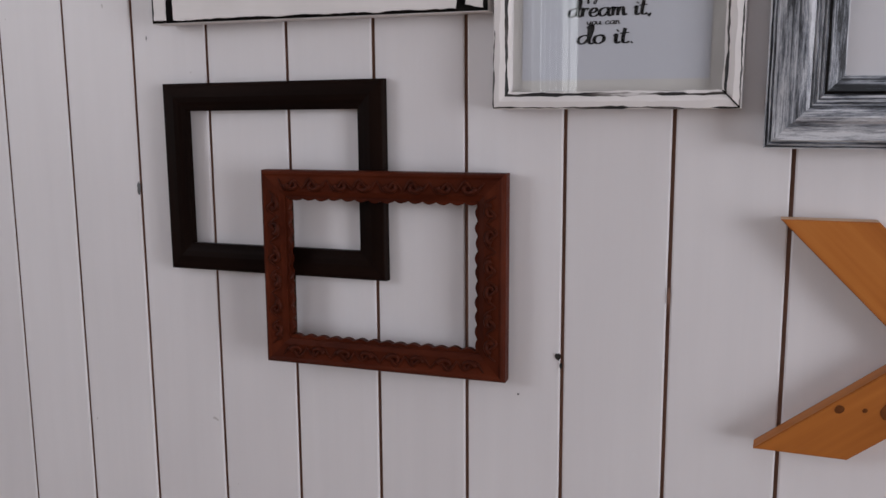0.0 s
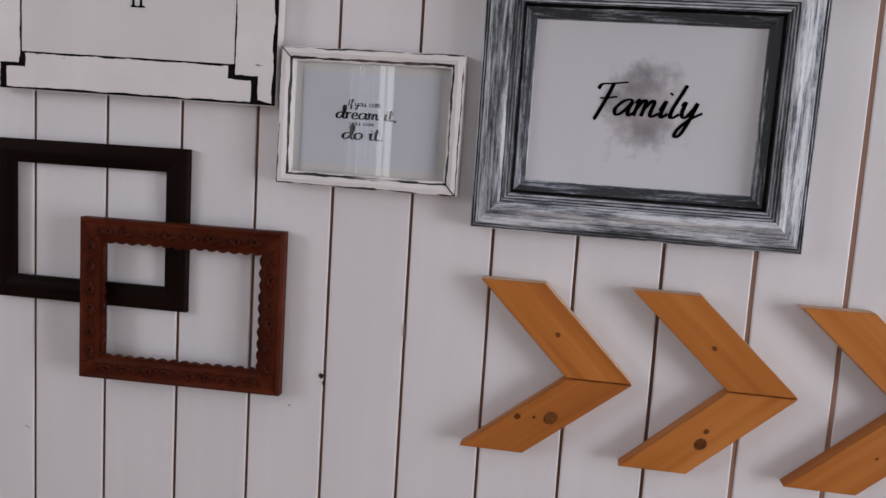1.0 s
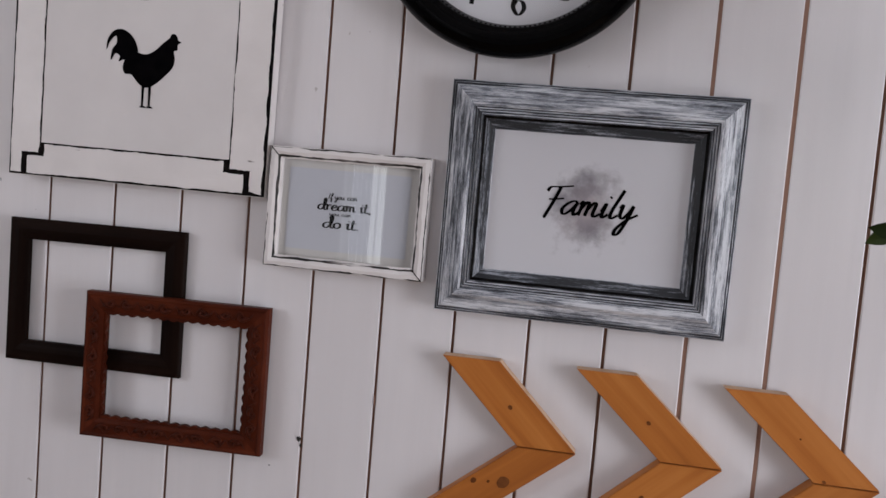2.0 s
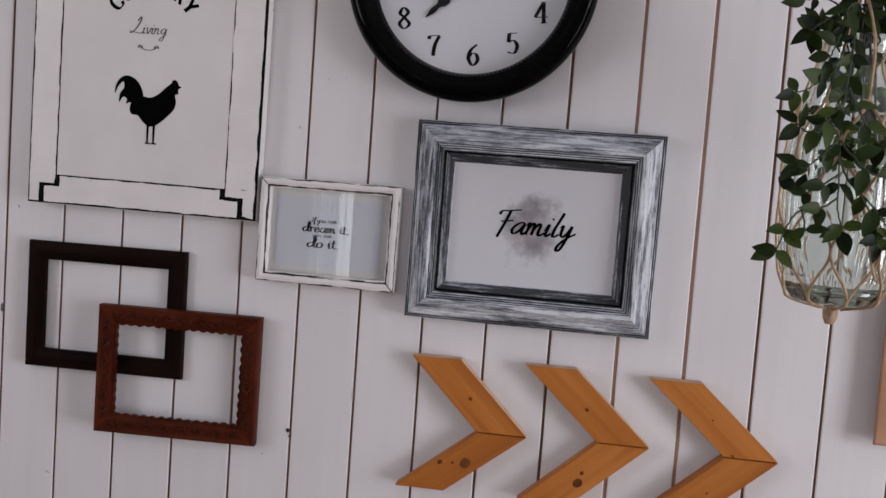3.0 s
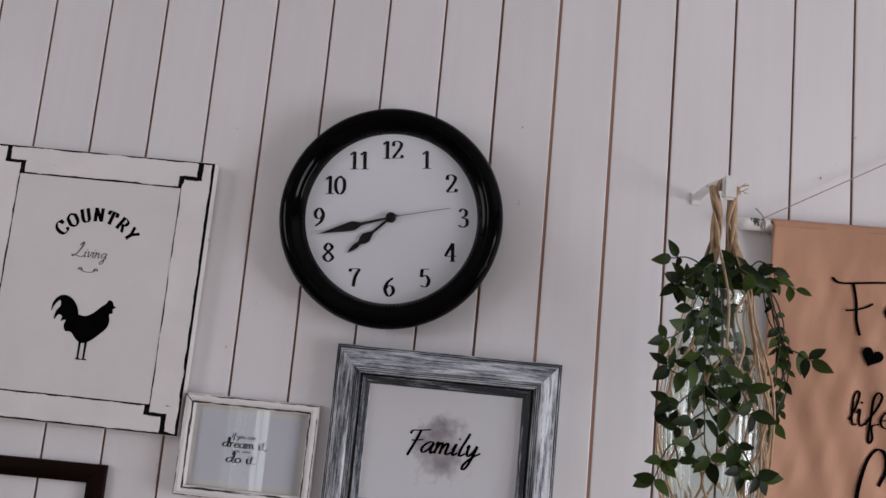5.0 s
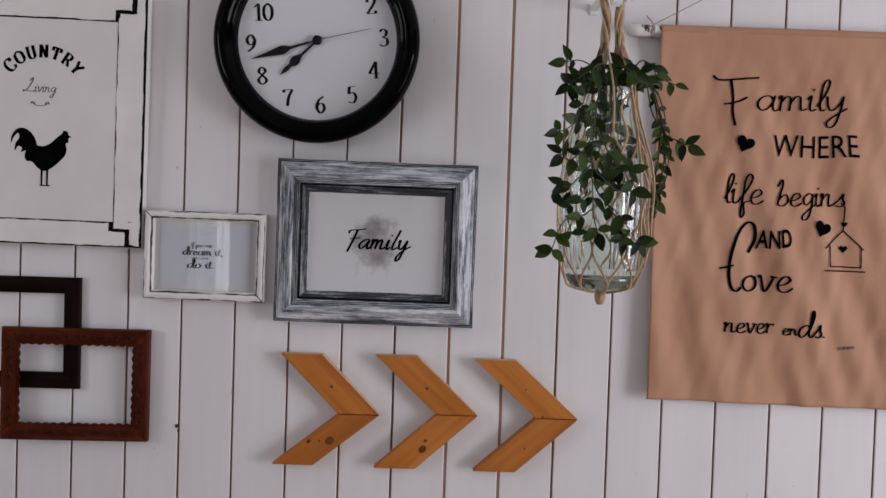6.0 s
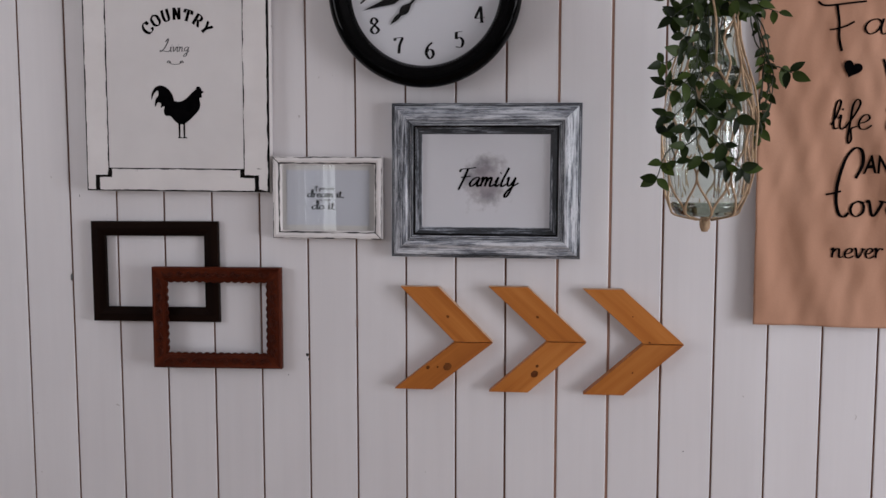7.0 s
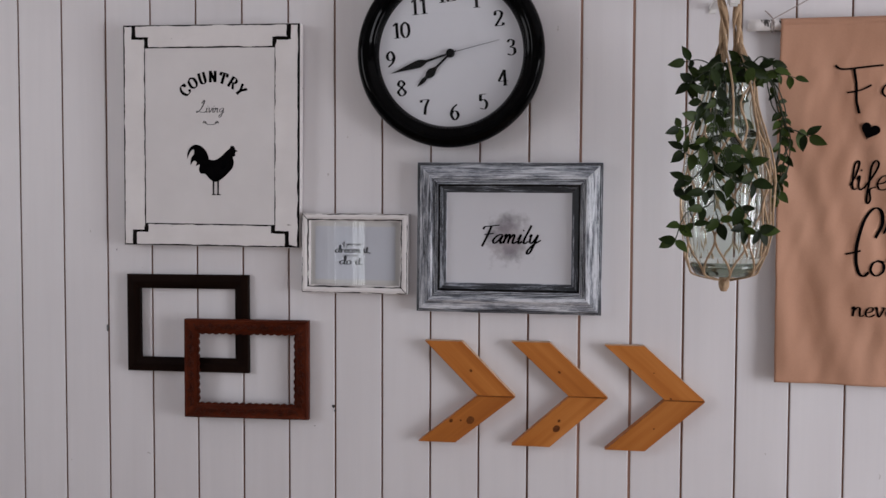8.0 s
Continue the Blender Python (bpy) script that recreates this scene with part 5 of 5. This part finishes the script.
    # bare wiry stems beside the long side vine
    for i in range(4):
        o = 0.004 * math.sin(2.1 * i)
        line = glide([at(0.650 + o, -0.120 + o, 1.712), at(0.664 + 2 * o, -0.114 - o, 1.675), at(0.676 - o, -0.110 + o, 1.630), at(0.670 + 2 * o, -0.108, 1.585), at(0.664 - o, -0.108 + o, 1.550), at(0.651 + o, -0.112, 1.515)], 8)
        part("stem", tube(bmesh.new(), [p + 0.0025 * Vector((wobble(k, i, 0.25), wobble(k, i + 9, 0.25), 0)) for k, p in enumerate(line)], 0.0010, 5), STEM, root, smooth=True)
    for i in range(7):
        a = 2 * math.pi * i / 7 + rng.uniform(-0.2, 0.2)
        r = rng.uniform(0.012, 0.030)
        vine([(0.3 * r * math.cos(a), 0.3 * r * math.sin(a), -0.02), (r * math.cos(a), r * math.sin(a), 0.008), (1.35 * r * math.cos(a), 1.35 * r * math.sin(a), 0.016)], 0.02, 0.021)
    # stems seen through the glass
    for i in range(8):
        a = 0.8 * i + 3.2
        vine([(0.010 * math.cos(a), 0.010 * math.sin(a), 0.0), (0.020 * math.cos(a), 0.020 * math.sin(a), -0.045), (0.028 * math.cos(a), 0.028 * math.sin(a), -0.080 - 0.014 * (i % 4))], 0.014, 0.020)
    # the thicker part of the side growth
    vine([at(0.640, -0.125, 1.725), at(0.655, -0.118, 1.700), at(0.664, -0.112, 1.665), at(0.667, -0.110, 1.630), at(0.664, -0.108, 1.595), at(0.658, -0.108, 1.560), at(0.650, -0.112, 1.530)], 0.0095, 0.0165)
    vine([at(0.604, -0.13, 1.690), at(0.622, -0.155, 1.722), at(0.634, -0.160, 1.716), at(0.640, -0.155, 1.700)], 0.010, 0.019)
    vine([at(0.669, -0.112, 1.650), at(0.666, -0.114, 1.610), at(0.662, -0.112, 1.570), at(0.655, -0.112, 1.535)], 0.0110, 0.0150)


trailing_plant()


# ---- small marks on the wall ----
def chip(x, z, w, h, seed, material=NAIL_BLACK, d=0.0006):
    bm = bmesh.new()
    ring = [bm.verts.new((x + w * math.cos(a) * (1 + 0.5 * wobble(a, seed, 2)), -d, z + h * math.sin(a) * (1 + 0.5 * wobble(a, seed + 9, 2)))) for a in [2 * math.pi * i / 14 for i in range(14)]]
    bm.faces.new(ring)
    bmesh.ops.recalc_face_normals(bm, faces=bm.faces[:])
    part("paint_chip", bm, material, wall)


chip(-0.0018, 1.2020, 0.0024, 0.0030, 1)
chip(0.0004, 1.1950, 0.0012, 0.0022, 2)
chip(0.0805, 1.2560, 0.0012, 0.0060, 3, GROOVE)
chip(-0.4015, 1.3240, 0.0022, 0.0060, 4, SOFT_INK)
chip(-0.3830, 1.4590, 0.0006, 0.0020, 5, SOFT_INK)
chip(0.7590, 1.8790, 0.0010, 0.0016, 6)
chip(0.3590, 1.9180, 0.0008, 0.0012, 7)
chip(0.5970, 1.0620, 0.0012, 0.0010, 12, SOFT_INK)
chip(-0.0340, 1.1680, 0.0010, 0.0008, 8, SOFT_INK)


# ---- the boards themselves ----
def board_mesh():
    """One board, bevelled along its front edges, standing on the floor, 1 mm of paint proud at none."""
    w = PITCH / 2 - 0.0014
    prof = [(-w, 0.012), (-w, 0.0014), (-w + 0.0004, 0.0004), (-w + 0.0014, 0.0), (w - 0.0014, 0.0), (w - 0.0004, 0.0004), (w, 0.0014), (w, 0.012)]
    bm = bmesh.new()
    rows = [[bm.verts.new((x, y, z)) for x, y in prof] for z in (0.0, ROOM_TOP)]
    for i in range(len(prof) - 1):
        f = bm.faces.new((rows[0][i], rows[0][i + 1], rows[1][i + 1], rows[1][i]))
        # joint sides: west face in lit bare pine, east face toned darker for shade
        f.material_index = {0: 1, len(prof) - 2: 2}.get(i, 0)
    mesh = bpy.data.meshes.new("board")
    bmesh.ops.recalc_face_normals(bm, faces=bm.faces[:])
    bm.to_mesh(mesh)
    bm.free()
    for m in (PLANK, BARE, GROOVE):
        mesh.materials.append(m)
    return mesh


BOARD = board_mesh()
rng = random.Random(2)
# how far each joint lies off the even spacing, in millimetres, from the seventh joint west of the middle on
OFF = [-1.3, -0.8, -0.3, 0.3, 1.2, 2.0, 1.6, 0.8, 0.1, 0.3, -0.4, -1.7, -1.0, -0.8, -0.7, -0.2, -0.5, 0.0, 1.0, 0.4, 0.7]


def joint(k):
    return k * PITCH + (OFF[k + 7] / 1000 if 0 <= k + 7 < len(OFF) else 0.0)


# joints that gape a little, in millimetres a side, with the pale tongue showing
WIDE = {4: 0.2, 5: 0.55, 6: 0.6, 7: 0.2}


def gape(k):
    return WIDE.get(k, 0.0) / 1000


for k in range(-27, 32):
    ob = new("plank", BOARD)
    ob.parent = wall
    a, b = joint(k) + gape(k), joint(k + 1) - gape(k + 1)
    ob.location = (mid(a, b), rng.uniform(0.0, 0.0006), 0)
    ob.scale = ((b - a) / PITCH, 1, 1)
for k in (5, 6):
    part("tongue", slab(bmesh.new(), joint(k) - 0.0030, joint(k) + 0.0030, 0.0016, 0.0040, 0, ROOM_TOP), TONGUE, wall, "bare reddish pine tongue")
